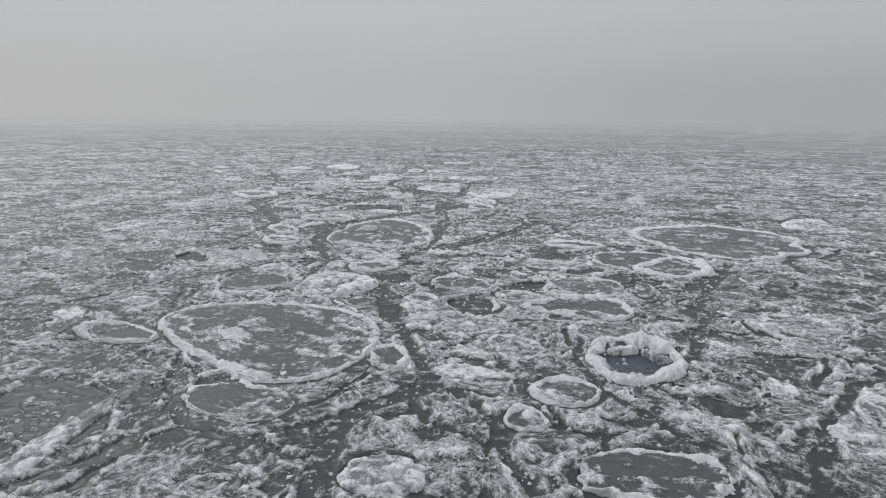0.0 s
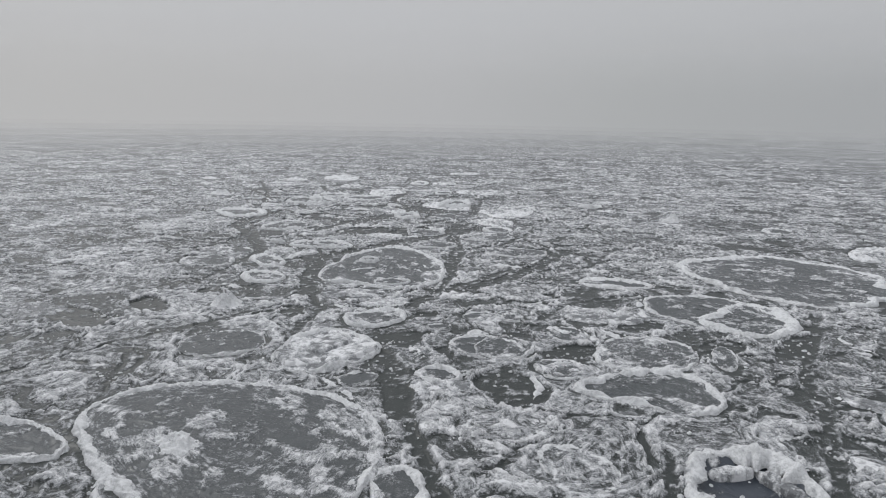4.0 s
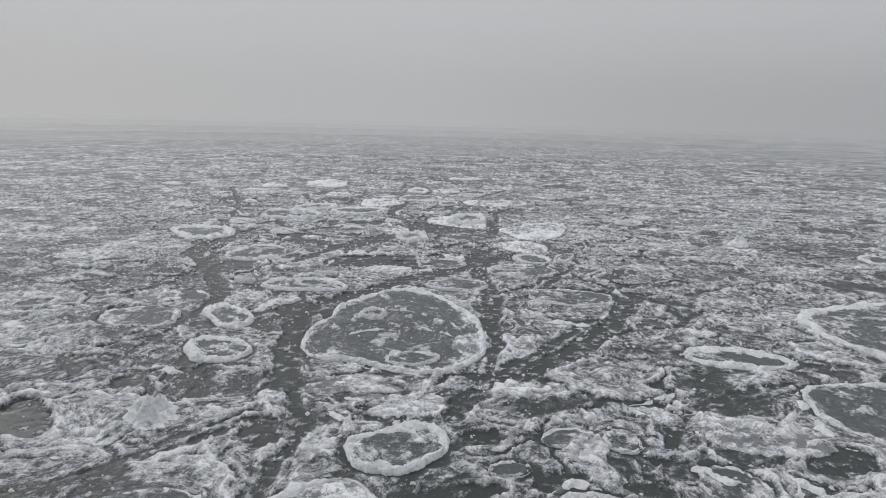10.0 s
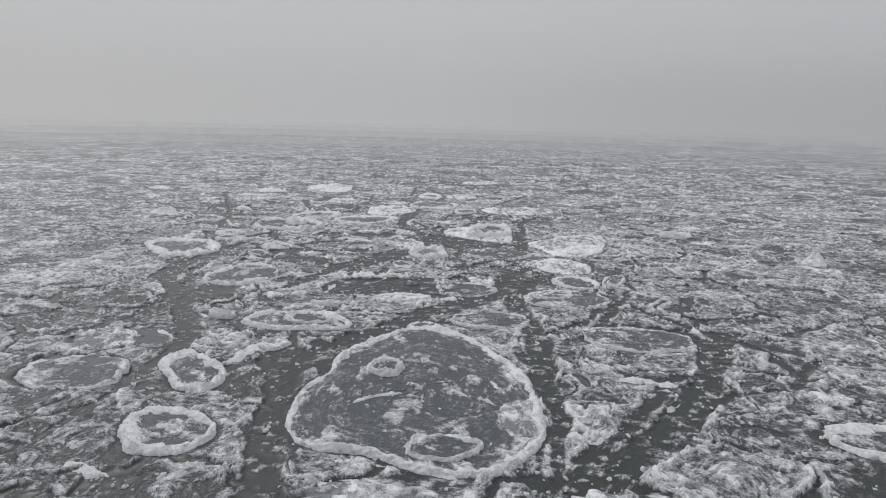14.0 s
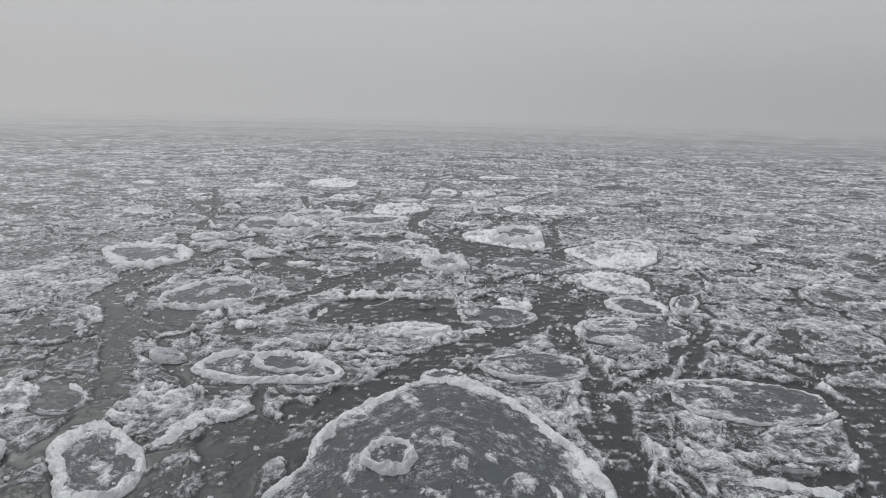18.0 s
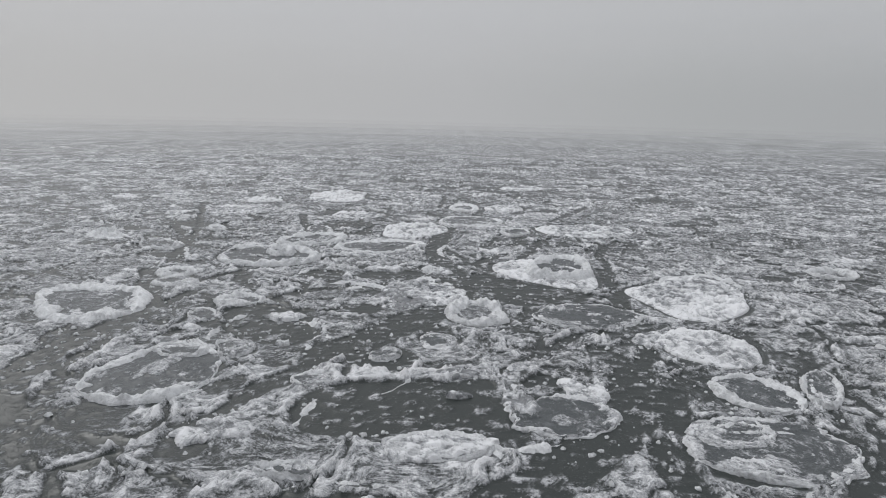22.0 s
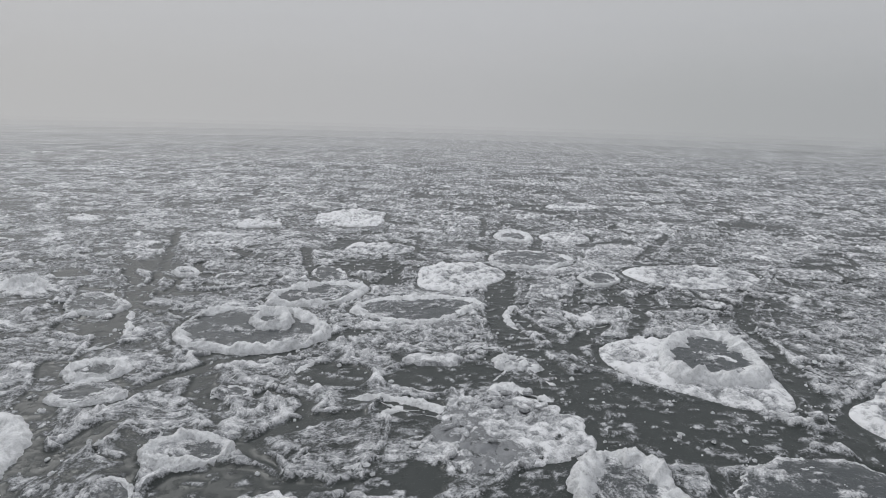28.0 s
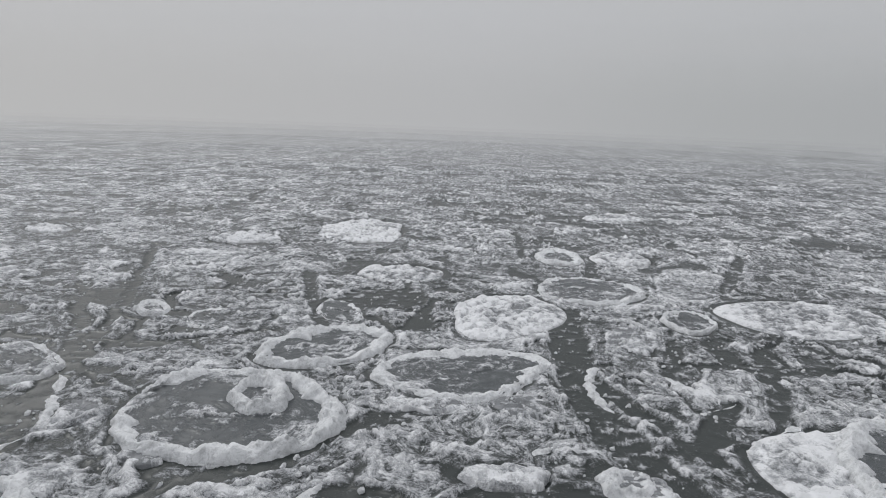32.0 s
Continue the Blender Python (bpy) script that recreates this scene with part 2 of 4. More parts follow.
pool(-4.48, 33.52, 0.49, 0.45, 175)
pool(-4.72, 27.10, 0.30, 0.21, 172)
pool(-4.34, 31.45, 1.09, 0.79, 178)
pool(-6.54, 34.75, 0.94, 0.75, 160)
pool(-4.11, 33.45, 0.57, 0.51, 103)
pool(-2.71, 32.37, 0.56, 0.46, -166)
pool(-1.46, 32.66, 0.40, 0.31, 59)
pool(-1.48, 31.39, 0.51, 0.30, -170)
pool(1.60, 30.75, 1.15, 0.62, -158)
pool(0.36, 36.38, 1.09, 0.69, -162)
pool(-5.07, 36.51, 0.52, 0.34, -178)
pool(-7.59, 30.56, 0.46, 0.20, 176)
pool(-7.14, 35.77, 0.99, 0.71, 164)
pool(-6.45, 34.59, 0.73, 0.56, 158)
pool(-5.22, 38.22, 0.53, 0.39, -177)
pool(-5.27, 36.20, 0.70, 0.28, -177)
pool(-3.42, 35.15, 0.39, 0.29, -167)
pool(-11.89, 41.24, 0.86, 0.52, 157)
pool(-12.84, 42.51, 0.81, 0.41, 175)
pool(-7.25, 47.14, 1.03, 0.96, -166)
pool(-6.61, 39.33, 0.69, 0.55, 175)
pool(-4.67, 39.44, 1.10, 0.61, -172)
pool(-5.05, 38.41, 0.41, 0.22, -174)
pool(-14.78, 45.17, 0.69, 0.42, 164)
lead(.35, (-1.91, 17.23), (-1.36, 15.14), (-0.91, 13.29), (-0.52, 11.97), (-0.17, 10.74), (-0.06, 10.39))
lead(.5, (-0.17, 10.50), (-0.90, 9.91), (-1.52, 9.38), (-1.68, 8.65), (-1.70, 7.66), (-1.66, 7.12))
lead(.15, (-1.79, 9.28), (-2.69, 8.80), (-3.37, 8.20))
lead(.25, (-0.17, 10.62), (0.59, 9.85), (0.95, 8.80), (0.98, 7.86), (1.26, 7.21))
# starts as the crater's shadow, drawn dark like a lead, then runs on
lead(.2, (3.19, 13.08), (2.78, 11.78), (2.93, 10.47), (3.36, 9.82), (3.80, 8.87), (4.13, 8.38))
lead(.3, (9.77, 20.21), (7.26, 16.25), (5.86, 13.18), (5.21, 11.86))
lead(.3, (8.83, 11.41), (7.74, 10.62), (6.63, 9.50), (5.65, 8.11), (5.17, 7.27))
lead(.15, (-4.70, 8.33), (-4.58, 9.20), (-4.94, 10.24), (-5.52, 12.11), (-6.45, 13.09), (-6.95, 15.14), (-7.30, 16.69))
lead(.35, (-5.86, 7.20), (-5.30, 7.65), (-4.87, 8.17), (-4.63, 9.11))
lead(.7, (-1.78, 16.89), (-1.43, 15.89), (-1.31, 14.89), (-1.25, 14.17))
lead(.3, (-5.75, 26.77), (-4.86, 23.84), (-4.29, 21.39), (-3.85, 20.22), (-4.08, 18.86), (-4.16, 17.74))
lead(.15, (-8.69, 16.50), (-8.12, 17.19), (-7.47, 17.98), (-6.50, 18.89), (-5.49, 19.94), (-4.77, 20.74))
lead(.35, (-1.32, 20.95), (-0.10, 22.59), (1.16, 24.01), (2.47, 25.68))
lead(.25, (-0.45, 26.87), (-0.19, 24.20), (-0.59, 22.08))
lead(.2, (-7.09, 15.18), (-6.87, 15.88), (-6.91, 16.68))
lead(.3, (-9.77, 33.31), (-8.75, 30.00), (-7.67, 27.53))
lead(.2, (-7.49, 27.00), (-7.72, 25.54), (-7.91, 24.31), (-8.25, 22.64), (-9.04, 22.06), (-9.61, 21.29))
lead(.5, (3.86, 27.66), (2.67, 24.78), (1.32, 23.14), (0.05, 22.08), (-1.04, 21.07), (-1.37, 20.42))
lead(.25, (-7.56, 18.24), (-6.90, 18.37), (-6.41, 18.94), (-5.72, 19.26), (-5.22, 19.77), (-4.84, 20.34))
lead(.25, (5.52, 21.99), (4.09, 21.44), (2.82, 20.52), (2.14, 19.57))
lead(.3, (-1.41, 19.50), (-1.77, 19.01), (-2.17, 18.44), (-2.23, 18.15))
lead(.4, (-9.12, 31.16), (-8.11, 28.76), (-7.42, 27.28))
lead(.15, (-7.68, 26.61), (-7.73, 25.48), (-7.77, 24.53), (-8.30, 23.80), (-8.86, 23.33))
lead(.7, (-5.40, 26.72), (-5.03, 25.59), (-4.90, 24.21), (-4.80, 23.12), (-4.67, 22.37), (-4.42, 21.71))
lead(.35, (-5.26, 26.13), (-4.71, 26.76), (-3.89, 27.82), (-2.92, 29.08), (-2.07, 30.06), (-0.95, 31.19))
lead(.25, (0.17, 33.87), (-0.12, 30.19), (-0.02, 28.03), (0.06, 26.99), (-0.08, 25.29), (-0.18, 23.60), (-0.48, 22.77))
lead(.7, (4.40, 27.90), (3.25, 25.95), (2.28, 24.46), (1.41, 23.47), (0.57, 22.79), (-0.16, 22.21), (-0.56, 21.79))
lead(.2, (4.40, 27.90), (5.13, 28.32), (5.75, 27.97), (7.95, 29.30))
lead(.2, (5.72, 26.63), (4.53, 25.23), (3.21, 24.94), (2.39, 24.26))
lead(.25, (1.09, 27.72), (2.21, 29.40), (3.30, 31.50))
lead(.6, (-10.49, 32.97), (-9.03, 30.30), (-8.13, 28.67), (-7.68, 27.40), (-7.41, 26.39), (-7.64, 25.68), (-7.80, 25.30))
lead(.4, (-10.03, 32.10), (-9.66, 33.55), (-9.61, 35.95), (-9.33, 37.49))
lead(.35, (-6.54, 31.18), (-5.99, 32.44), (-5.19, 33.96), (-4.14, 35.21), (-3.23, 35.95))
lead(.6, (-5.19, 25.18), (-4.91, 25.79), (-4.48, 26.08), (-4.04, 27.04), (-3.45, 27.82), (-2.74, 28.75), (-2.23, 29.56), (-1.65, 30.18), (-0.77, 30.90), (0.09, 31.68))
lead(.7, (-0.12, 30.61), (-0.08, 29.16), (0.05, 28.01), (-0.02, 26.89), (-0.16, 26.00), (-0.27, 25.13))
lead(.4, (0.09, 31.68), (0.76, 34.51), (1.24, 37.88), (1.34, 40.61))
lead(.3, (0.42, 28.03), (1.33, 28.75), (2.14, 29.84), (2.98, 30.50))
lead(.25, (3.11, 32.53), (2.63, 30.80), (3.16, 29.91), (3.69, 28.89), (4.14, 28.02))
lead(.8, (-11.25, 39.25), (-10.09, 36.71), (-9.85, 35.13), (-10.29, 34.10), (-10.31, 32.99), (-10.39, 32.28))
lead(.3, (-11.72, 42.12), (-11.08, 39.92), (-10.71, 38.14))
lead(.6, (-6.27, 31.92), (-5.70, 32.82), (-5.30, 33.74), (-4.72, 34.85), (-3.99, 35.98), (-3.12, 36.88), (-2.40, 38.40), (-2.04, 39.57))
lead(.4, (-2.01, 40.21), (-2.64, 41.55), (-3.37, 43.11), (-3.00, 46.23))
lead(.4, (-1.91, 36.99), (-0.48, 37.57), (0.95, 37.70), (1.27, 36.41))
lead(.35, (1.51, 39.93), (1.87, 42.86), (2.95, 44.83))
lead(.7, (-0.14, 34.26), (0.22, 33.22), (-0.43, 31.89), (-0.70, 30.86), (-1.32, 30.14), (-1.92, 29.49))
lead(.5, (0.61, 32.35), (0.19, 30.91), (-0.09, 29.95))
lead(.25, (0.48, 34.91), (1.13, 33.53), (1.45, 32.83))
lead(.25, (3.62, 33.96), (3.57, 32.53), (3.67, 31.77))
lead(.3, (-14.55, 50.92), (-12.99, 46.88), (-11.77, 42.79), (-11.12, 40.88))
lead(1.0, (-9.81, 36.27), (-9.86, 35.53), (-9.93, 34.61))
lead(.5, (-10.40, 37.59), (-9.93, 36.47))
lead(.9, (-5.36, 33.87), (-4.85, 34.03), (-4.33, 34.67), (-3.80, 35.43), (-3.35, 36.14), (-2.83, 36.97), (-2.16, 37.02), (-1.58, 37.51), (-0.98, 38.32))
lead(.5, (-3.37, 39.31), (-3.01, 38.16), (-2.65, 37.67))
lead(.7, (-1.94, 38.24), (-1.01, 37.80), (-0.15, 37.38), (0.65, 37.00), (1.00, 36.24), (0.96, 35.26), (0.64, 34.57))
lead(.4, (-3.20, 46.45), (-3.48, 43.11), (-3.17, 40.79), (-2.93, 39.03))
lead(.4, (0.17, 44.70), (-0.75, 41.88), (-1.61, 40.16))
lead(.25, (-1.26, 36.87), (-1.31, 35.75), (-1.20, 34.85), (-1.27, 34.23))
lead(.3, (-1.13, 34.23), (-0.38, 35.04), (0.48, 35.23), (1.33, 35.91))
lead(.3, (-8.03, 35.32), (-8.49, 34.69), (-8.82, 34.04))
lead(.4, (-14.32, 47.15), (-12.63, 44.34), (-11.65, 42.33), (-11.14, 41.29), (-11.01, 40.19))
lead(.3, (-14.88, 51.86), (-13.20, 47.33))
lead(.35, (-9.59, 49.33), (-8.82, 46.84), (-8.23, 44.95))
lead(.3, (-11.27, 43.73), (-10.02, 44.20), (-8.98, 44.84))
lead(.5, (-8.94, 39.83), (-8.20, 39.86), (-7.65, 40.23), (-7.12, 40.97), (-6.61, 41.30), (-5.70, 41.89))
lead(.5, (-8.73, 39.18), (-8.50, 38.37), (-7.99, 37.70))
lead(.3, (-8.79, 39.50), (-9.37, 38.69), (-9.72, 37.91))
lead(.7, (-3.17, 46.61), (-3.59, 43.98), (-3.57, 42.13), (-3.35, 40.97), (-3.00, 40.04), (-2.78, 39.26), (-2.75, 38.60))
lead(.5, (-2.74, 40.82), (-2.07, 41.32), (-1.47, 42.36))
lead(.5, (-0.51, 45.14), (-0.63, 43.99), (-0.03, 43.72), (0.82, 43.83))
lead(.4, (-1.31, 45.03), (-1.93, 43.50), (-1.86, 42.88))
lead(1.2, (-2.32, 39.31), (-1.78, 38.93), (-1.28, 38.48), (-0.72, 38.27))
lead(1.0, (-2.75, 38.60), (-2.37, 38.28))
lead(.4, (-1.33, 52.54), (-2.06, 49.17))
lead(.4, (3.69, 53.50), (1.35, 49.04))
lead(.25, (-3.44, 56.73), (-3.52, 52.13))
ridge(.06, .07, (-2.80, 10.54), (-2.04, 11.34), (-1.61, 12.40))
ridge(.13, .12, (-5.56, 12.13), (-4.55, 11.64), (-3.74, 10.91), (-2.94, 10.69))
ridge(.06, .08, (-3.01, 10.66), (-3.21, 11.68), (-3.56, 12.09))
ridge(.035, .08, (-3.83, 24.19), (-3.50, 24.49), (-3.15, 24.66), (-2.59, 24.83))
ridge(.035, .08, (-2.04, 25.40), (-2.01, 24.85), (-1.46, 24.56), (-1.11, 24.29))
ridge(.035, .07, (-1.28, 25.43), (-1.04, 24.89), (-0.63, 25.01))
ridge(.05, .08, (-1.99, 42.85), (-1.51, 42.70), (-1.53, 42.22))
ridge(.06, 0.06, (-0.99, 8.86), (-0.56, 9.14), (-0.09, 8.79), (0.43, 8.23), (0.91, 7.94), (1.14, 7.21))
ridge(.1, 0.1, (-0.13, 11.31), (0.43, 11.19), (1.09, 11.08), (1.56, 10.84))
ridge(.07, 0.07, (-4.60, 10.17), (-4.69, 10.77), (-4.24, 11.18), (-3.39, 10.21), (-2.64, 9.68))
ridge(.07, 0.07, (-3.01, 15.76), (-2.57, 15.26), (-2.06, 14.66), (-1.69, 14.12))
ridge(.08, 0.08, (3.11, 17.72), (3.63, 18.55), (4.26, 17.77), (4.49, 17.53))
ridge(.07, 0.07, (1.33, 16.30), (1.40, 15.39), (1.28, 14.90))
ridge(.05, 0.06, (-5.58, 16.14), (-4.95, 15.97), (-4.45, 16.18), (-4.39, 16.81))
ridge(.06, 0.06, (-7.53, 15.61), (-7.12, 15.53), (-6.64, 15.46))
ridge(.06, 0.06, (-3.72, 20.81), (-3.42, 21.15), (-2.58, 20.95), (-1.97, 21.19), (-1.72, 20.64), (-2.34, 20.22), (-3.10, 20.21), (-3.65, 20.66))
ridge(.07, 0.07, (1.75, 20.95), (2.31, 21.08), (2.99, 21.45), (3.12, 21.10), (2.61, 20.75), (1.90, 20.80))
ridge(.1, 0.1, (5.48, 21.64), (5.10, 20.92), (4.98, 20.10), (5.00, 19.55), (5.44, 19.39))
ridge(.07, 0.07, (2.49, 19.86), (3.01, 20.05), (3.59, 19.70), (3.86, 19.20))
ridge(.08, 0.08, (0.11, 19.46), (0.40, 19.55), (0.87, 19.31))
ridge(.09, 0.09, (2.03, 18.86), (2.32, 18.94), (2.49, 18.58), (2.84, 18.44))
ridge(.1, 0.1, (3.26, 18.32), (3.76, 18.60), (4.14, 18.67))
ridge(.08, 0.08, (-0.23, 18.14), (0.25, 18.55), (0.75, 18.28))
ridge(.07, 0.07, (1.16, 25.01), (1.62, 25.15), (2.11, 25.05), (2.13, 24.59), (1.66, 24.16))
ridge(.06, 0.06, (-0.14, 23.35), (0.17, 23.19), (0.62, 23.55))
ridge(.06, 0.06, (-3.93, 22.58), (-3.21, 22.52), (-2.41, 22.33), (-1.88, 22.10))
ridge(.05, 0.06, (-3.55, 22.13), (-2.78, 22.02), (-2.18, 21.82))
ridge(.05, 0.06, (-4.03, 22.25), (-3.35, 21.79))
ridge(.12, 0.11, (0.94, 22.44), (1.12, 22.31), (1.27, 21.92))
ridge(.08, 0.08, (-7.92, 22.65), (-7.22, 22.38), (-6.63, 22.12))
ridge(.09, 0.09, (-6.38, 25.98), (-6.04, 26.53), (-5.59, 27.00))
ridge(.09, 0.09, (-6.63, 30.37), (-6.40, 30.72), (-5.96, 31.30))
ridge(.07, 0.07, (-5.55, 29.67), (-5.16, 29.84), (-4.67, 29.58))
ridge(.08, 0.08, (-3.93, 30.56), (-3.49, 30.76), (-2.78, 30.48), (-2.10, 30.36))
ridge(.05, 0.06, (0.50, 30.54), (0.71, 31.17), (1.92, 31.15), (2.40, 30.35), (1.33, 29.69), (0.51, 29.87))
ridge(.08, 0.08, (0.40, 27.51), (0.67, 27.66), (1.42, 28.21))
ridge(.05, 0.06, (1.32, 27.60), (1.44, 27.15), (1.79, 27.16), (2.05, 27.54))
ridge(.12, 0.11, (1.19, 25.54), (1.51, 25.50), (1.94, 25.40), (2.36, 25.30))
ridge(.1, 0.1, (1.78, 26.01), (2.12, 25.83))
ridge(.05, 0.06, (-1.78, 28.36), (-1.43, 28.01), (-0.72, 27.88), (-0.07, 27.92))
ridge(.08, 0.08, (0.19, 26.67), (0.55, 26.53), (0.77, 26.11), (1.32, 25.99))
ridge(.12, 0.11, (-6.19, 26.08), (-6.05, 26.86), (-5.65, 27.14))
ridge(.08, 0.08, (-5.65, 32.62), (-5.32, 32.88), (-5.01, 32.78))
ridge(.06, 0.06, (-4.32, 31.96), (-3.99, 32.18), (-3.57, 32.87))
ridge(.08, 0.08, (-3.90, 30.54), (-3.61, 30.78), (-2.98, 30.90), (-2.45, 30.55), (-2.23, 30.42), (-1.76, 30.59), (-1.43, 30.75))
ridge(.07, 0.07, (-1.96, 33.48), (-1.97, 32.31), (-2.12, 31.71), (-1.89, 31.46), (-1.59, 31.74))
ridge(.07, 0.07, (0.65, 31.52), (0.48, 30.86), (0.43, 30.36), (1.49, 30.41), (1.89, 30.11), (2.36, 30.39))
ridge(.08, 0.08, (0.72, 31.27), (1.35, 31.39), (1.85, 31.09))
ridge(.1, 0.1, (-6.69, 30.46), (-6.61, 30.62), (-6.07, 30.65), (-5.92, 31.13))
ridge(.06, 0.06, (3.31, 33.33), (3.06, 32.63), (2.92, 32.02))
ridge(.05, 0.06, (-5.27, 30.84), (-5.20, 31.53), (-5.11, 31.91))
ridge(.12, 0.11, (-5.41, 29.99), (-5.12, 30.00), (-4.71, 29.77))
ridge(.07, 0.07, (-6.10, 35.32), (-5.82, 35.71), (-5.43, 34.36), (-5.04, 34.71))
ridge(.06, 0.06, (-5.36, 29.40), (-4.62, 29.66), (-3.66, 29.59))
ridge(.08, 0.08, (-1.06, 32.81), (-0.76, 32.39), (-0.43, 32.41))
ridge(.1, 0.1, (-8.68, 35.05), (-8.09, 34.79), (-7.73, 34.67), (-7.77, 34.15))
ridge(.08, 0.08, (-6.53, 35.67), (-5.96, 35.38), (-5.66, 35.09), (-5.83, 34.79))
ridge(.07, 0.07, (-5.74, 33.81), (-5.72, 34.27), (-5.53, 34.80))
ridge(.06, 0.06, (-3.61, 34.52), (-3.49, 34.16), (-3.09, 34.07), (-2.90, 34.43), (-3.30, 34.77), (-3.60, 34.58))
ridge(.06, 0.06, (-1.12, 36.39), (-0.86, 35.87), (-0.82, 35.09))
ridge(.05, 0.06, (-0.66, 36.72), (0.70, 37.13), (1.41, 36.37), (0.85, 35.65))
ridge(.05, 0.06, (-6.11, 36.44), (-5.52, 36.69), (-5.34, 36.71))
ridge(.05, 0.06, (-6.04, 38.67), (-5.32, 38.15), (-4.67, 37.93))
ridge(.06, 0.06, (-7.83, 35.23), (-7.65, 35.56), (-7.40, 35.79))
ridge(.07, 0.07, (-5.84, 39.37), (-5.79, 38.93), (-5.63, 38.74))
ridge(.09, 0.09, (-6.23, 38.49), (-5.75, 38.53), (-5.33, 38.51), (-4.85, 38.24), (-4.52, 38.10))
ridge(.06, 0.06, (-5.74, 37.84), (-5.44, 38.14), (-5.05, 38.17))
ridge(.14, 0.11, (-4.44, 38.28), (-4.20, 38.73), (-3.74, 38.97), (-3.25, 38.88), (-2.95, 38.64))
ridge(.12, 0.11, (-3.85, 39.25), (-3.57, 40.08), (-3.17, 40.04), (-3.12, 39.46), (-2.88, 39.19))
ridge(.06, 0.06, (-5.94, 40.32), (-5.08, 40.60), (-4.18, 40.80), (-3.31, 40.68))
ridge(.06, 0.06, (-1.85, 40.83), (-1.33, 41.31), (-0.55, 41.85))
ridge(.1, 0.1, (-10.72, 38.64), (-10.45, 38.77), (-10.12, 38.83), (-10.11, 39.30), (-10.61, 39.59), (-10.72, 39.16), (-10.74, 38.70))
ridge(.12, 0.11, (-10.42, 38.14), (-10.07, 38.42), (-9.75, 38.58))
ridge(.07, 0.07, (-11.47, 39.86), (-11.03, 40.10), (-10.91, 40.75), (-11.59, 42.23), (-12.43, 43.09))
ridge(.06, 0.06, (-7.28, 39.24), (-7.21, 39.57), (-6.85, 40.13))
ridge(0.07, 0.07, (-3.04, 41.71), (-3.35, 42.11), (-3.44, 42.83), (-3.24, 43.49), (-2.70, 43.62))
ridge(0.06, 0.06, (-2.19, 43.36), (-1.76, 42.85), (-1.51, 42.26))
ridge(0.06, 0.06, (-2.10, 41.94), (-1.40, 42.27), (-0.67, 43.07))
floe("crater", 4.03, 11.95, 1.23, 1.00, 68, w=.24, h=.16, shape=(0.99, 1.00, 1.07, 0.95, 0.97, 0.94, 1.03, 1.08, 0.98, 0.98, 1.00, 0.99, 0.96, 1.09))
floe("ring", -1.09, 11.89, 0.63, 0.42, -82, w=.13)
floe("pan", -3.97, 13.17, 2.84, 2.12, -36, w=.13, h=.09, shape=(0.95, 0.96, 1.04, 1.07, 0.97, 0.93, 0.94, 1.05, 1.09, 0.92, 0.83, 0.87, 1.08, 1.05))
floe("pan", 3.66, 15.32, 1.32, 0.96, -3, w=.16, h=.12, shape=(0.95, 1.00, 1.08, 1.06, 0.94, 0.86, 0.91, 1.17, 0.98, 0.79, 0.79, 1.08, 1.10, 1.06))
floe("ring", 2.26, 10.34, 0.65, 0.57, -11, w=.12)
floe("ring", 1.42, 9.28, 0.39, 0.36, -79, w=.08)
floe("slab", -0.83, 7.69, 0.60, 0.54, -22)
floe("pan", 3.02, 7.71, 1.09, 0.72, 4, w=.14)
floe("ring", -3.57, 9.84, 1.03, 0.64, -21, w=.07, h=.05)
floe("slabx", -3.13, 17.19, 1.30, 1.12, 81, shape=(1.10, 1.02, 0.99, 0.93, 0.93, 1.03, 1.03, 1.03, 0.98, 0.92, 1.01, 1.09, 0.91, 0.90))
floe("ring", 0.56, 17.52, 0.88, 0.71, -28, w=.1, h=.06)
floe("ring", -0.58, 15.89, 0.49, 0.41, -27, w=.1)
floe("ring", 2.00, 16.40, 0.53, 0.45, -0, w=.08, h=.05)
floe("ring", -2.26, 19.44, 0.82, 0.66, 30, w=.16, h=.12, shape=(1.01, 1.08, 0.95, 0.89, 0.91, 1.12, 1.01, 0.99, 1.01, 1.01, 1.06, 0.93, 0.97, 1.00))
floe("pan", -2.47, 25.05, 2.78, 2.17, -89, w=.15, h=.1, shape=(0.97, 1.09, 1.07, 0.96, 0.92, 0.88, 1.03, 1.12, 0.99, 0.94, 0.87, 1.04, 1.11, 0.91))
floe("ring", -6.38, 23.38, 0.79, 0.62, -35, w=.15, h=.1, shape=(1.00, 1.03, 1.04, 0.95, 0.94, 0.95, 1.02, 1.05, 0.98, 0.92, 0.94, 1.10, 0.97, 1.02))
floe("ring", -6.83, 25.60, 0.93, 0.53, -55, w=.18, h=.12, shape=(1.07, 1.01, 1.04, 0.99, 0.87, 0.93, 1.08, 1.07, 1.02, 1.08, 0.89, 0.87, 1.06, 1.02))
floe("pan", -8.97, 25.47, 1.09, 0.74, -7, w=.08, h=.05)
floe("ring", -5.49, 28.53, 1.17, 0.68, -7, w=.16, h=.1, shape=(1.10, 1.03, 0.96, 0.98, 0.94, 1.00, 1.07, 1.02, 1.13, 1.00, 0.94, 0.82, 0.91, 1.09))
floe("ringlet", -5.23, 28.72, 0.55, 0.37, -8, w=.1, h=.06)
floe("ringlet", -3.18, 25.82, 0.36, 0.35, -30, w=.1, h=.09)
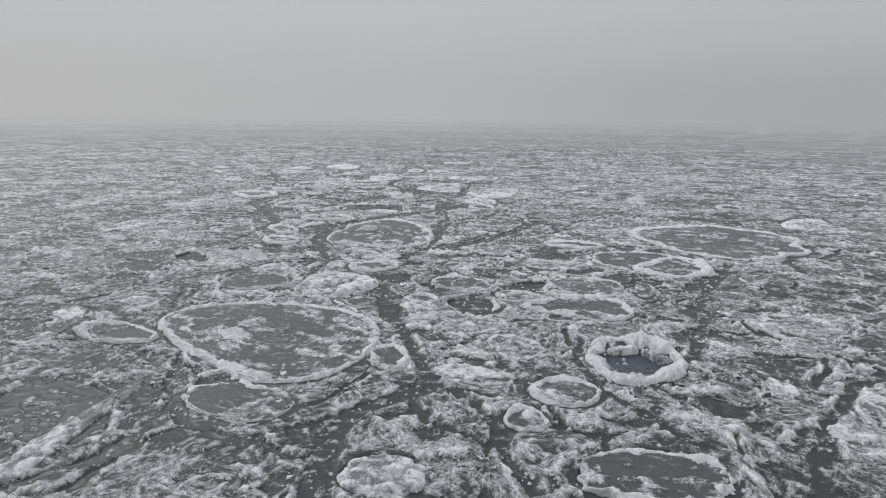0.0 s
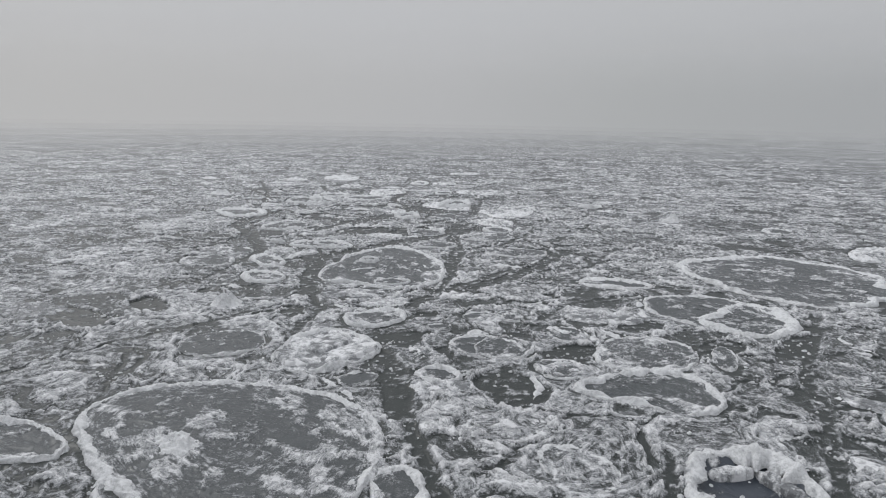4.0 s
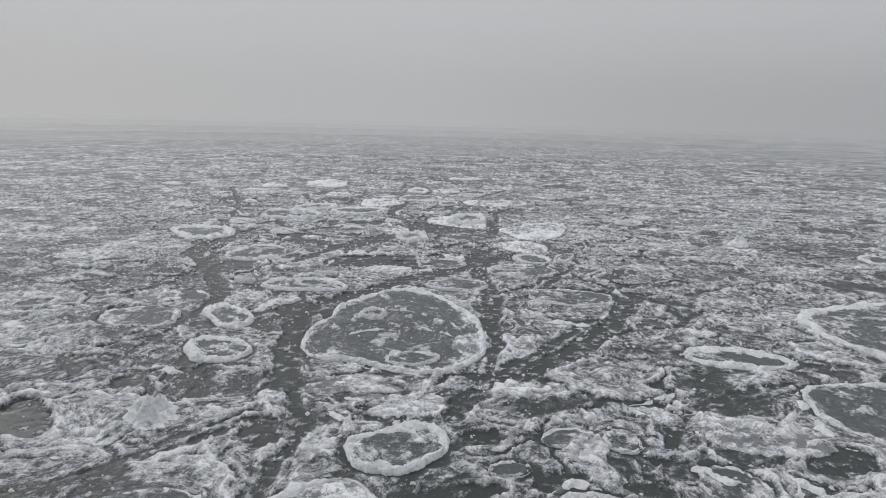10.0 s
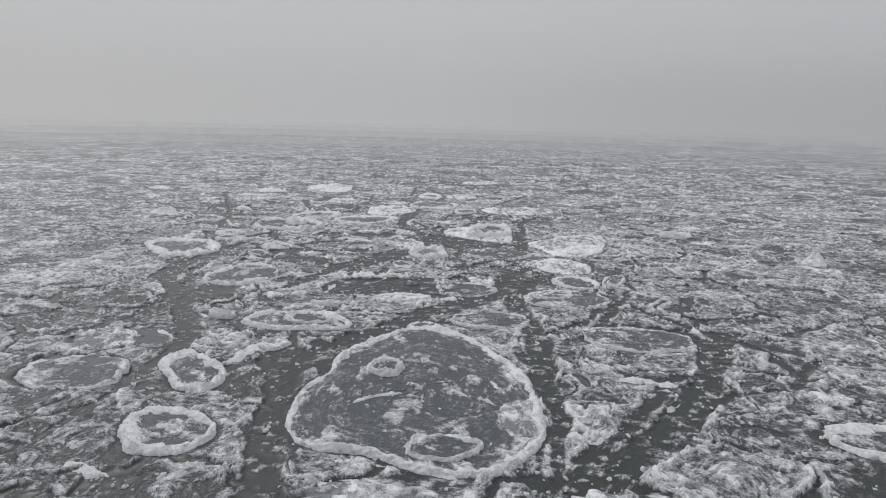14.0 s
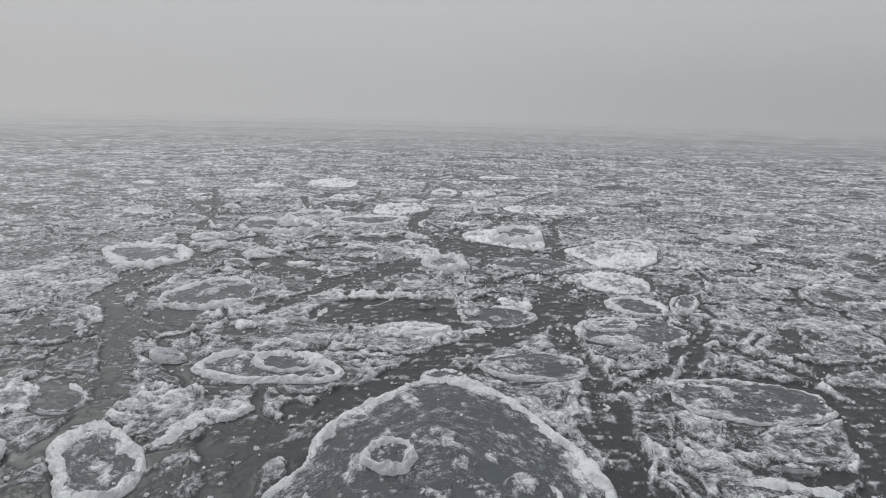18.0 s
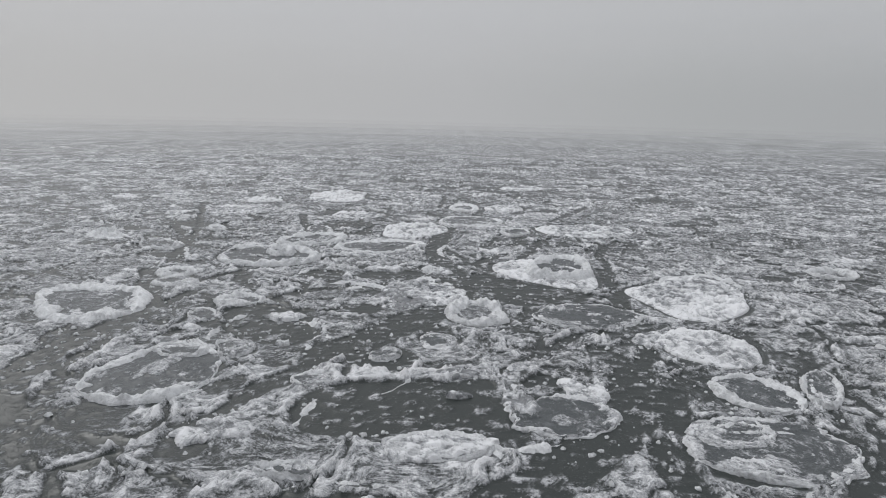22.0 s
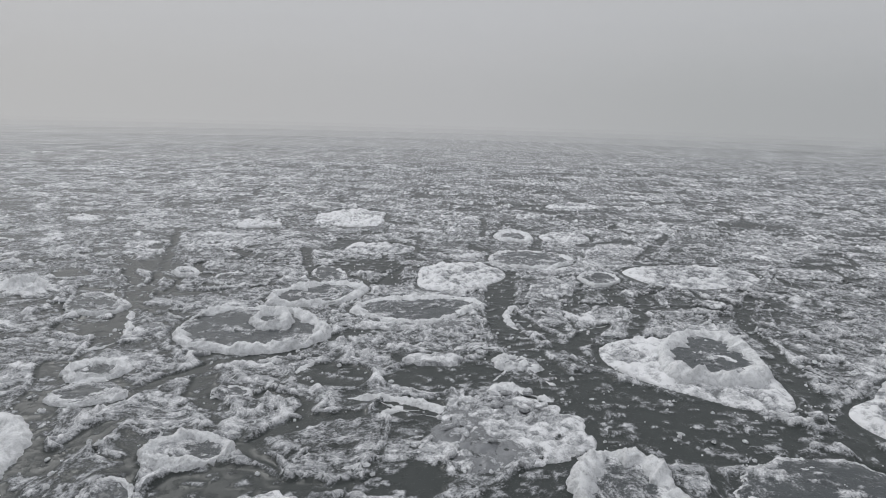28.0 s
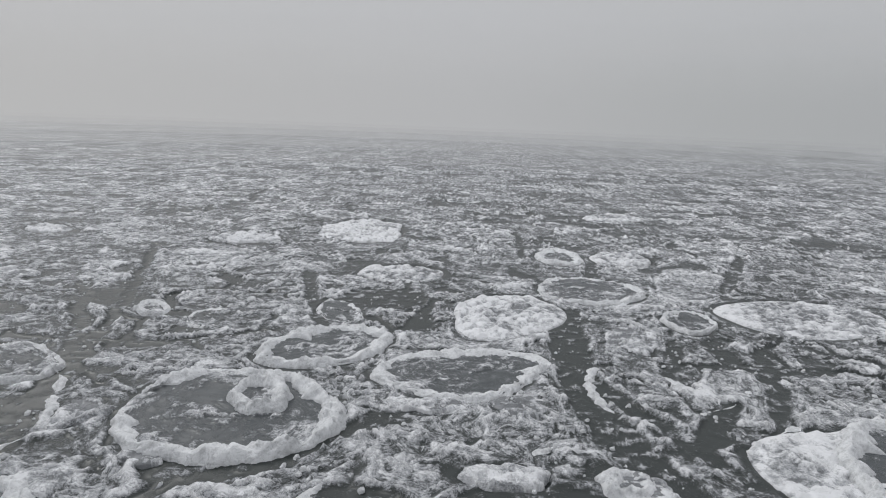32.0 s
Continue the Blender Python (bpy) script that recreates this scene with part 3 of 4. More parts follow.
floe("ring", 7.78, 19.78, 1.48, 1.10, 49, w=.26, h=.12, shape=(1.02, 1.09, 0.97, 0.83, 0.87, 1.17, 1.01, 0.96, 1.01, 1.07, 0.98, 1.01, 0.92, 1.04))
floe("pan", 7.05, 20.31, 1.92, 1.58, -46, w=.1, h=.07, shape=(1.02, 1.08, 0.91, 0.95, 1.05, 0.96, 0.95, 1.04, 1.02, 1.03, 0.92, 0.90, 1.08, 1.01))
floe("pan", 11.28, 24.31, 3.28, 3.22, -29, w=.22, h=.1)
floe("ring", 4.13, 17.25, 1.28, 0.99, 37, w=.1, h=.06)
floe("hummock", -6.51, 20.40, 0.62, 0.42, -37, h=.3)
floe("ring", 5.10, 23.24, 1.18, 0.57, -8, w=.2, h=.1)
floe("pan", -8.00, 32.73, 1.26, 1.02, 86, w=.17, h=.12, shape=(1.11, 1.11, 0.89, 0.88, 1.03, 1.09, 1.01, 0.98, 1.00, 1.04, 1.03, 0.95, 0.94, 0.95))
floe("thick", -11.31, 36.39, 1.49, 1.17, -43, w=.3, h=.14, shape=(0.98, 1.03, 0.98, 1.02, 1.03, 0.93, 0.95, 1.01, 1.15, 0.93, 0.86, 0.93, 1.03, 1.10))
floe("ring", 2.05, 32.44, 0.69, 0.63, -56, w=.12, h=.09)
floe("slab", 3.16, 38.17, 2.01, 1.44, 62, shape=(1.07, 0.97, 0.91, 0.91, 1.14, 0.95, 0.92, 1.05, 1.08, 1.01, 0.97, 0.87, 0.95, 1.03))
floe("slab", 2.10, 34.54, 1.05, 0.97, -73, shape=(1.04, 0.99, 0.94, 0.97, 0.99, 1.02, 0.96, 1.01, 0.93, 1.06, 0.98, 0.98, 0.92, 1.02))
floe("ring", 3.80, 39.28, 1.05, 0.85, 16, w=.12)
floe("thick", -2.43, 36.26, 0.81, 0.69, -83, w=.2, h=.18, shape=(0.99, 1.02, 1.10, 0.86, 0.87, 1.06, 1.01, 1.03, 1.00, 0.95, 0.96, 1.02, 1.01, 0.99))
floe("slab", -0.17, 40.23, 1.69, 1.46, -61, shape=(1.13, 0.93, 0.85, 0.89, 1.16, 1.04, 0.88, 0.89, 1.05, 1.11, 1.01, 0.89, 0.87, 1.01))
floe("ringlet", 0.17, 40.51, 1.27, 0.94, 66, w=.25, h=.15, shape=(1.03, 1.04, 0.95, 0.90, 0.92, 1.01, 1.13, 0.99, 0.95, 1.08, 1.05, 0.92, 0.91, 1.01))
floe("slab", -4.50, 46.29, 1.63, 1.22, 63, shape=(1.01, 1.01, 1.03, 1.01, 0.94, 0.83, 0.97, 1.06, 1.00, 0.92, 0.93, 1.03, 1.05, 0.98))
floe("pan", -8.68, 41.42, 1.55, 1.33, -21, w=.2, h=.15, shape=(1.03, 1.05, 0.93, 0.96, 0.93, 0.99, 1.03, 0.99, 0.98, 1.01, 1.05, 0.98, 0.95, 0.99))
floe("ringlet", -8.39, 41.83, 0.51, 0.42, -65, w=.16, h=.13, shape=(0.97, 1.11, 0.98, 0.94, 0.90, 1.06, 0.98, 0.96, 1.02, 0.95, 1.09, 0.94, 0.95, 1.01))
floe("ring", -7.89, 43.97, 1.25, 0.85, 39, w=.2, h=.13)
floe("ring", -5.45, 43.14, 1.40, 1.00, 19, w=.22, h=.1, shape=(1.11, 1.09, 0.93, 0.86, 0.91, 1.02, 1.06, 1.03, 0.95, 0.96, 1.10, 1.01, 0.91, 0.95))
floe("slab", -4.94, 40.11, 0.56, 0.26, -2)
floe("slab", 2.32, 47.07, 1.96, 1.44, 13, shape=(1.03, 1.07, 0.95, 0.93, 0.94, 1.02, 1.08, 0.98, 1.00, 1.04, 0.98, 0.92, 0.97, 1.02))
floe("ring", -0.56, 46.35, 0.80, 0.53, 76, w=.1)
floe("ring", -8.08, 46.08, 0.79, 0.43, -61, w=.1, h=.05)
floe("pan", -12.64, 42.64, 0.96, 0.59, -35, w=.1)
floe("ring", -7.98, 36.75, 0.59, 0.40, 5, w=.15, h=.12)
floe("ring", -7.04, 33.79, 0.39, 0.32, -90, w=.08, h=.06)
floe("rubble", -3.80, 37.75, 1.23, 1.01, 60)
floe("ring", -3.25, 34.49, 0.40, 0.35, -56, w=.1, h=.05)
floe("pan", 0.16, 36.31, 1.24, 0.81, 10, w=.08, h=.04)
floe("pan", 1.42, 30.74, 1.11, 0.84, 10, w=.08, h=.05)
floe("pan", -0.90, 28.86, 0.99, 0.60, -3, w=.08, h=.05)
floe("pan", -1.33, 31.53, 0.84, 0.61, 17, w=.1, h=.05)
floe("ring", -2.51, 28.38, 0.34, 0.26, 10, w=.1, h=.05)
floe("ring", 1.68, 27.87, 0.51, 0.43, 20, w=.1, h=.06)
floe("pan", 2.39, 27.72, 1.25, 0.77, -1, w=.08, h=.05)
floe("ring", -8.34, 27.27, 0.62, 0.36, -43, w=.08, h=.05)
floe("crater", 8.33, 40.81, 0.73, 0.57, 13, w=.1, h=.1)
floe("hummock", -15.04, 43.84, 0.95, 0.6, -40, h=.3)
floe("hummock", 11.46, 35.93, 0.82, 0.42, 33, h=.3)
floe("slab", -9.02, 55.81, 2.41, 1.50, -84)
floe("slab", -19.46, 53.55, 0.97, 0.61, -40)
floe("slab", -12.73, 53.34, 1.17, 0.77, 8)
floe("thick", -2.45, 52.38, 1.06, 0.74, 87, w=.25, h=.1)
floe("slab", -0.34, 52.51, 0.98, 0.94, 68)
floe("ring", -2.21, 48.60, 1.38, 1.19, 23, w=.15, h=.08)
floe("slab", 1.25, 61.12, 1.40, 1.10, 36)
floe("slab", -7.02, 49.57, 1.15, 0.92, 18)
floe("ring", -11.90, 45.63, 0.50, 0.31, -51, w=.12)
floe("ring", -10.55, 39.12, 0.50, 0.40, -10, w=.14, h=.1)
floe("ring", -10.19, 38.28, 0.56, 0.38, 4, w=.12, h=.07)
floe("ring", -8.02, 38.50, 0.32, 0.20, -7, w=.08, h=.06)
floe("thick", -3.52, 40.06, 0.31, 0.30, 57, w=.16, h=.1)
floe("ring", -7.45, 13.08, 1.10, 0.52, -20, w=.1, h=.09)
floe("ring", 15.73, 33.33, 0.75, 0.66, 47, w=.12)
floe("slab", 17.22, 28.51, 2.01, 0.99, 44)
floe("drift", -5.93, 8.3, 1.35, 0.26, 84)
floe("drift", -5.70, 9.8, 0.8, 0.16, 80)
floe("hummock", -4.73, 13.06, 0.53, 0.37, -37, h=.14)
floe("ringlet", -2.13, 22.94, 0.57, 0.35, 3, w=.07, h=.05)
floe("drift", -0.86, 23.80, 0.55, 0.40, -81)
floe("drift", -3.12, 30.49, 0.88, 0.34, 4)
floe("ring", -7.31, 28.86, 0.32, 0.21, -29, w=.06, h=.05)
floe("drift", -6.29, 30.84, 0.59, 0.35, 15)
floe("drift", -2.91, 32.94, 0.42, 0.20, 5)
floe("drift", -2.87, 32.08, 0.24, 0.08, 4)
floe("drift", -1.91, 31.92, 0.45, 0.25, -75)
floe("ring", -4.23, 33.72, 0.33, 0.25, 51, w=.05, h=.05)
floe("ring", -5.35, 32.57, 0.34, 0.24, -6, w=.07, h=.06)
floe("drift", -0.84, 32.37, 0.47, 0.33, -43)
floe("ring", -3.12, 30.56, 0.73, 0.34, 4, w=.12)
floe("pan", 1.07, 31.14, 0.63, 0.42, 11, w=.08, h=.06)
floe("ring", 3.29, 32.78, 0.86, 0.29, 62, w=.08)
floe("drift", -6.65, 35.67, 0.46, 0.26, -3)
floe("drift", -6.23, 34.10, 0.14, 0.05, 1)
floe("ring", -7.15, 33.95, 0.35, 0.24, -24, w=.07)
floe("drift", -8.51, 34.11, 0.30, 0.19, 16)
floe("ring", -7.96, 33.63, 0.52, 0.33, -10, w=.12, h=.1)
floe("drift", -1.09, 35.23, 0.28, 0.10, -11)
floe("drift", 1.21, 34.89, 0.52, 0.38, 35)
floe("ring", -8.45, 35.73, 0.48, 0.28, -62, w=.05, h=.05)
floe("drift", -3.45, 40.07, 0.46, 0.30, -10)
floe("hummock", -7.27, 41.39, 0.38, 0.19, -76, h=.2)
floe("drift", -4.60, 41.92, 0.42, 0.37, -25)
floe("drift", -5.88, 41.82, 0.53, 0.23, 7)
floe("drift", -10.64, 41.19, 0.38, 0.32, -34)
floe("drift", -9.29, 40.16, 0.31, 0.26, 2)
floe("drift", -10.13, 39.55, 0.36, 0.29, -2)
floe("drift", -2.12, 45.10, 0.73, 0.56, 81)
floe("drift", 0.71, 19.48, 0.46, 0.33, 63)
floe("ring", 0.46, 19.77, 0.42, 0.27, 11, w=.06, h=.05)
floe("ring", -0.60, 18.84, 0.33, 0.19, 4, w=.06, h=.05)
floe("ring", 1.36, 19.68, 0.35, 0.29, -83, w=.06, h=.05)
floe("ring", 2.62, 18.46, 0.53, 0.48, -87, w=.08, h=.06)
floe("drift", -8.68, 19.46, 0.63, 0.24, -59)
floe("ring", -2.21, 15.65, 0.42, 0.30, 23, w=.06, h=.06)
floe("ring", 5.87, 17.06, 0.72, 0.26, 73, w=.06, h=.05)
floe("drift", 3.70, 19.85, 0.88, 0.63, -12)
floe("ring", -5.56, 17.49, 0.97, 0.79, 11, w=.06, h=.05)
floe("drift", -2.23, 20.80, 0.76, 0.49, 3)
floe("drift", 0.51, 11.14, 0.72, 0.36, -20)
floe("ring", 0.95, 17.45, 0.70, 0.64, 43, w=.07, h=.06)
floe("ring", 2.19, 16.21, 0.60, 0.43, 13, w=.07, h=.06)
floe("drift", -0.52, 15.30, 0.56, 0.35, 3)
floe("drift", 6.32, 10.50, 0.46, 0.29, 76)
floe("drift", 7.66, 9.82, 0.37, 0.35, -23)
floe("drift", 6.69, 8.93, 0.42, 0.37, 15)
floe("drift", -11.83, 19.69, 1.07, 0.59, -11)
floe("drift", -9.15, 14.27, 0.64, 0.34, -46)
floe("drift", 5.29, 10.42, 0.20, 0.11, 15)
floe("drift", 4.69, 9.15, 0.38, 0.28, -19)
floe("drift", -3.23, 21.67, 0.98, 0.41, 0)
floe("drift", -0.09, 21.61, 0.53, 0.29, -10)
floe("drift", 0.96, 22.24, 0.35, 0.17, -40)
floe("drift", -9.21, 27.18, 0.71, 0.48, -24)
floe("drift", 4.86, 24.77, 0.40, 0.24, -23)
floe("drift", 1.97, 25.74, 0.30, 0.10, -15)
floe("drift", -5.61, 26.93, 0.32, 0.23, 39)
floe("ringlet", -7.33, 28.83, 0.32, 0.18, -13, w=.06)
floe("ringlet", -5.08, 29.82, 0.36, 0.17, 0, w=.07)


# ---- the frozen surface, one sheet out to the fog ----
def spaced(first, last, step, growth, before, after, reach):
    """Even steps in the middle, slowly widening ones out to a reach, quickly widening ones beyond."""
    line = list(np.arange(first, last, step))
    d = step
    while line[-1] < after:
        d *= growth if line[-1] < last + reach else 1.08
        line.append(line[-1] + d)
    d, head = step, [first]
    while head[-1] > before:
        d *= growth if head[-1] > first - reach else 1.08
        head.append(head[-1] - d)
    return np.array(head[:0:-1] + line)


def out_at(theta, shape):
    """The factor of a shape at an angle, gliding from turn to turn."""
    n = len(shape)
    u = (theta / (2 * math.pi) * n) % n
    k = np.floor(u).astype(np.int32)
    f, v = u - k, np.array(shape)
    p, q, r, s = v[(k - 1) % n], v[k % n], v[(k + 1) % n], v[(k + 2) % n]
    return q + 0.5 * f * (r - p + f * (2 * p - 5 * q + 4 * r - s + f * (3 * (q - r) + s - p)))


def to_ellipse(x, y, cx, cy, a, b, turn, shape=()):
    c, s = math.cos(turn), math.sin(turn)
    dx, dy = x - cx, y - cy
    ex, ey = (dx * c + dy * s) / a, (dy * c - dx * s) / b
    return np.hypot(ex, ey) / (out_at(np.arctan2(ey, ex), shape) if shape else 1)


def far_from_line(x, y, points):
    best = np.full(x.shape, 1e9)
    for (ax, ay), (bx, by) in zip(points, points[1:]):
        ux, uy = bx - ax, by - ay
        t = np.clip(((x - ax) * ux + (y - ay) * uy) / (ux * ux + uy * uy + 1e-9), 0, 1)
        best = np.minimum(best, np.hypot(x - ax - t * ux, y - ay - t * uy))
    return best


gx, gy = spaced(-11.5, 6.5, 0.044, 1.012, -900, 900, 36), spaced(6.0, 46.0, 0.06, 1.014, -60, 950, 60)
X, Y = [g.ravel().astype(np.float32) for g in np.meshgrid(gx, gy)]


def band(value, at, width):
    return np.exp(-((value - at) / width) ** 2)


def crust(x, y, seed, size=1.0):
    """Cover, height and contour distance of packed pancakes frozen together: crusted plates edged by thin
    crumbly ridges, glazed hollows, cracks of dark slush and heaps of snow."""
    lump = fbm(x / 0.22, y / 0.22, seed + 61, 4)
    vx, vy = fbm(x / (1.3 * size), y / (1.3 * size), seed + 11, 3) - 0.5, fbm(x / (1.3 * size), y / (1.3 * size), seed + 21, 3) - 0.5
    wx = x + 1.25 * size * vx + 0.10 * (lump - 0.5)
    wy = y + 1.25 * size * vy + 0.10 * (fbm(x / 0.3, y / 0.3, seed + 65, 3) - 0.5)
    wide, mid = fbm(wx / (2.6 * size), wy / (2.2 * size), seed + 31, 3), fbm(wx / 0.75, wy / 0.6, seed + 41, 4)
    patchy = fbm(x / 0.8, y / 0.8, seed + 71, 3)
    big, tone_b, kind_b = cells(wx / (2.3 * size), wy / (1.75 * size), seed + 81)
    small, tone_s, kind_s = cells(wx / (0.92 * size) + 5, wy / (0.72 * size), seed + 91)
    big, small = big * 1.95 * size, small * 0.8 * size
    split = kind_b < 0.62
    side = np.where(split, np.minimum(big, small), big)
    ragged = 0.10 * (lump - 0.5) + 0.05 * (mid - 0.5)
    # glazed hollows inside some plates
    hollow_b = smooth(0.20, 0.27, big + 2.2 * ragged) * (kind_b > 0.86)
    hollow_s = smooth(0.075, 0.12, small + 1.3 * ragged) * (kind_s > 0.84) * split
    hollow = np.maximum(hollow_b * smooth(0.60, 0.50, mid), hollow_s) * smooth(0.0, 0.1, big)
    hollow = np.maximum(hollow, smooth(0.335, 0.31, mid) * smooth(0.04, 0.10, side))
    # ridges along the borders, and fainter ones inside that follow them
    line = band(big + ragged, 0.10, 0.05) * smooth(0.36, 0.5, patchy + 0.3 * (tone_b - 0.5))
    line = np.maximum(line, 0.75 * band(small + 0.7 * ragged, 0.055, 0.028) * split * smooth(0.38, 0.5, 1 - patchy + 0.4 * (tone_s - 0.5)))
    line = np.maximum(line, 0.9 * band(big + 2.2 * ragged, 0.215, 0.035) * (kind_b > 0.80) * smooth(0.4, 0.55, mid))
    line = np.maximum(line, 0.8 * band(mid, 0.35, 0.018) * smooth(0.42, 0.55, patchy))
    # cracks of dark slush between the plates
    gape = 0.03 + 0.10 * smooth(0.56, 0.70, fbm(x / 2.2, y / 2.2, seed + 75, 2))
    gap = smooth(gape, gape - 0.03, big + 0.6 * ragged)
    gap = np.maximum(gap, 0.7 * smooth(0.030, 0.010, small + 0.5 * ragged) * split * smooth(0.48, 0.54, patchy))
    heap = fbm(wx / 0.62, wy / 0.40, seed + 51, 5) + 0.22 * (lump - 0.5) + 0.03 * band(side, 0.12, 0.10)
    snow = smooth(0.57, 0.64, heap) * (1 - 0.8 * hollow)
    cov = 0.388 + 0.30 * (lump - 0.5) + 0.22 * (mid - 0.5) + 0.30 * (wide - 0.5) + 0.14 * (tone_b - 0.5) + 0.10 * (tone_s - 0.5) * split
    cov = cov * (1 - 0.55 * hollow) + 0.36 * line + 0.22 * snow
    cov = cov * (1 - 0.85 * gap)
    z = (1 - hollow) * (0.018 + 0.03 * (lump - 0.5)) + 0.055 * line * (0.4 + lump) + snow * (0.012 + 0.09 * np.clip(lump - 0.35, 0, 1))
    z = z * (1 - gap) - 0.014 * gap
    return np.clip(cov, 0.02, 1.1), z, lump, side


cover, Z, lumps, contour = crust(X, Y, 500)
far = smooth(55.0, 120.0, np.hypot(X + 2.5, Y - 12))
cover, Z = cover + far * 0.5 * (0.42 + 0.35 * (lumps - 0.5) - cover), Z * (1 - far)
wet = np.zeros(X.shape)
near = (np.abs(X) < 30) & (Y < 70)
nx = X[near] + 0.15 * (fbm(X[near] / 0.7, Y[near] / 0.7, 81, 4) - 0.5) * 2
ny = Y[near] + 0.15 * (fbm(X[near] / 0.7, Y[near] / 0.7, 91, 4) - 0.5) * 2
k, edge, hug = np.zeros(nx.shape), np.zeros(nx.shape), contour[near]
for x, y, a, b, turn in POOLS:
    e = to_ellipse(nx, ny, x, y, a, b, turn)
    k = np.maximum(k, smooth(1.04, 0.94, e))
    edge = np.maximum(edge, np.exp(-((e - 1.04) * min(a, b) / 0.05) ** 2))
    hug = np.minimum(hug, np.abs(e - 1) * min(a, b))
for width, points in LEADS:
    gone = far_from_line(nx, ny, points) - width * 0.40
    k = np.maximum(k, 0.95 * smooth(0.03, -0.02, gone))
    hug = np.minimum(hug, np.abs(gone))
    edge = np.maximum(edge, 0.5 * band(gone, 0.09, 0.05))
wet[near] = k
edge = edge * smooth(0.42, 0.55, fbm(X[near] / 0.9, Y[near] / 0.9, 121, 3))
cover[near] += 0.28 * edge
Z[near] += 0.05 * edge
brash = smooth(0.56, 0.64, fbm(X / 0.2, Y / 0.12, 101, 4))
cover = cover * (1 - wet) + wet * (0.05 + 0.18 * (lumps - 0.5) + 0.34 * brash)
under = np.zeros(X.shape)
k = np.zeros(nx.shape)
for (kind, x, y, a, b, turn, w, h), shape in zip(FLOES, SHAPES):
    if kind not in ("ringlet", "drift", "hummock", "rubble"):
        k = np.maximum(k, (5.0 if kind == "crater" else 1.0) * smooth(1.0, 0.92, to_ellipse(X[near], Y[near], x, y, a, b, turn, shape)))
under[near] = k
# broken dark contour round the floes: shadow at their base, put into the cover
k = np.zeros(nx.shape)
broken = smooth(0.40, 0.52, fbm(X[near] / 0.8, Y[near] / 0.8, 111, 3))
away = np.full(nx.shape, 9.0)
for (kind, x, y, a, b, turn, w, h), shape in zip(FLOES, SHAPES):
    if kind not in ("ringlet", "rubble", "drift", "hummock"):
        e = to_ellipse(X[near], Y[near], x, y, a, b, turn, shape)
        k = np.maximum(k, smooth(1.0 + 0.14 / min(a, b), 1.0 + 0.06 / min(a, b), e))
        away = np.minimum(away, (e - 1) * min(a, b) * 1.15)
base_shade = np.zeros(X.shape)
contour[near] = np.minimum(hug, np.abs(away))
base_shade[near] = k * broken
deep, under = under, np.minimum(under, 1)
Z = Z * (1 - base_shade)
Z = (Z * (1 - wet) + wet * (0.018 * brash - 0.012)) * (1 - under) - 0.06 * deep
cover = cover * (1 - under) * (1 - 0.75 * base_shade)
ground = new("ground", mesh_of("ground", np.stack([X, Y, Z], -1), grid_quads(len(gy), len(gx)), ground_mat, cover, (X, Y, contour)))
tagged(ground, "grey frozen slush with white crumbled snow", "sea ice", kind="structure")


# ---- pressed-up ridges of snow ----
def swept(name, points, width, height, seed):
    line, step = [], 0.03
    for (ax, ay), (bx, by) in zip(points, points[1:]):
        n = max(2, int(math.hypot(bx - ax, by - ay) / step))
        line += [(ax + (bx - ax) * i / n, ay + (by - ay) * i / n) for i in range(n)]
    p = np.array(line + [points[-1]])
    for _ in range(8):
        p[1:-1] = 0.25 * p[:-2] + 0.5 * p[1:-1] + 0.25 * p[2:]
    d = np.gradient(p, axis=0)
    d /= np.linalg.norm(d, axis=1)[:, None] + 1e-9
    side = np.stack([-d[:, 1], d[:, 0]], -1)
    s = np.arange(len(p)) * step
    p = p + side * (fbm(s / 0.5, s * 0, seed, 3) - 0.5)[:, None] * width * 1.6
    taper = np.minimum(1, np.minimum(np.arange(len(p)), np.arange(len(p))[::-1]) / 8.0) ** 0.8
    taper = taper * (0.15 + 0.95 * smooth(0.38, 0.6, fbm(s / 0.35, s * 0 + seed, seed + 2, 3)))
    verts = []
    for u in np.linspace(-1, 1, 11):
        ragged = 0.2 + 1.6 * fbm(s / 0.13 + (9 if u > 0 else 0), s * 0 + seed, seed + 5, 4)
        lump = fbm(s / 0.14 + u, u * 1.7 + s * 0, seed + 7, 4)
        crumb = fbm(s / 0.05 + 2 * u, u * 2.3 + s * 0, seed + 9, 3) - 0.5
        q = p + side * (u * width * 1.15 * ragged * taper + 0.03 * crumb)[:, None]
        z = (1 - abs(u) ** 1.7) * taper * (height * (0.15 + 1.1 * lump) + 0.06 * crumb) - 0.012
        verts.append(np.concatenate([q, z[:, None]], 1))
    return mesh_of(name, np.stack(verts, 0).reshape(-1, 3), grid_quads(11, len(p)), rim_mat)


for n, (width, height, points) in enumerate(RIDGES):
    tagged(new("snow_ridge", swept("snow_ridge", points, width, height, 900 + 7 * n)), "long narrow ridge of crumbled white snow on grey ice", "snow ridge", "snow ridges")


# ---- single floes ----
def part(name, me, parent, label=""):
    ob = new(name, me)
    ob.parent = parent
    if label:
        ob["label"] = label
    return ob


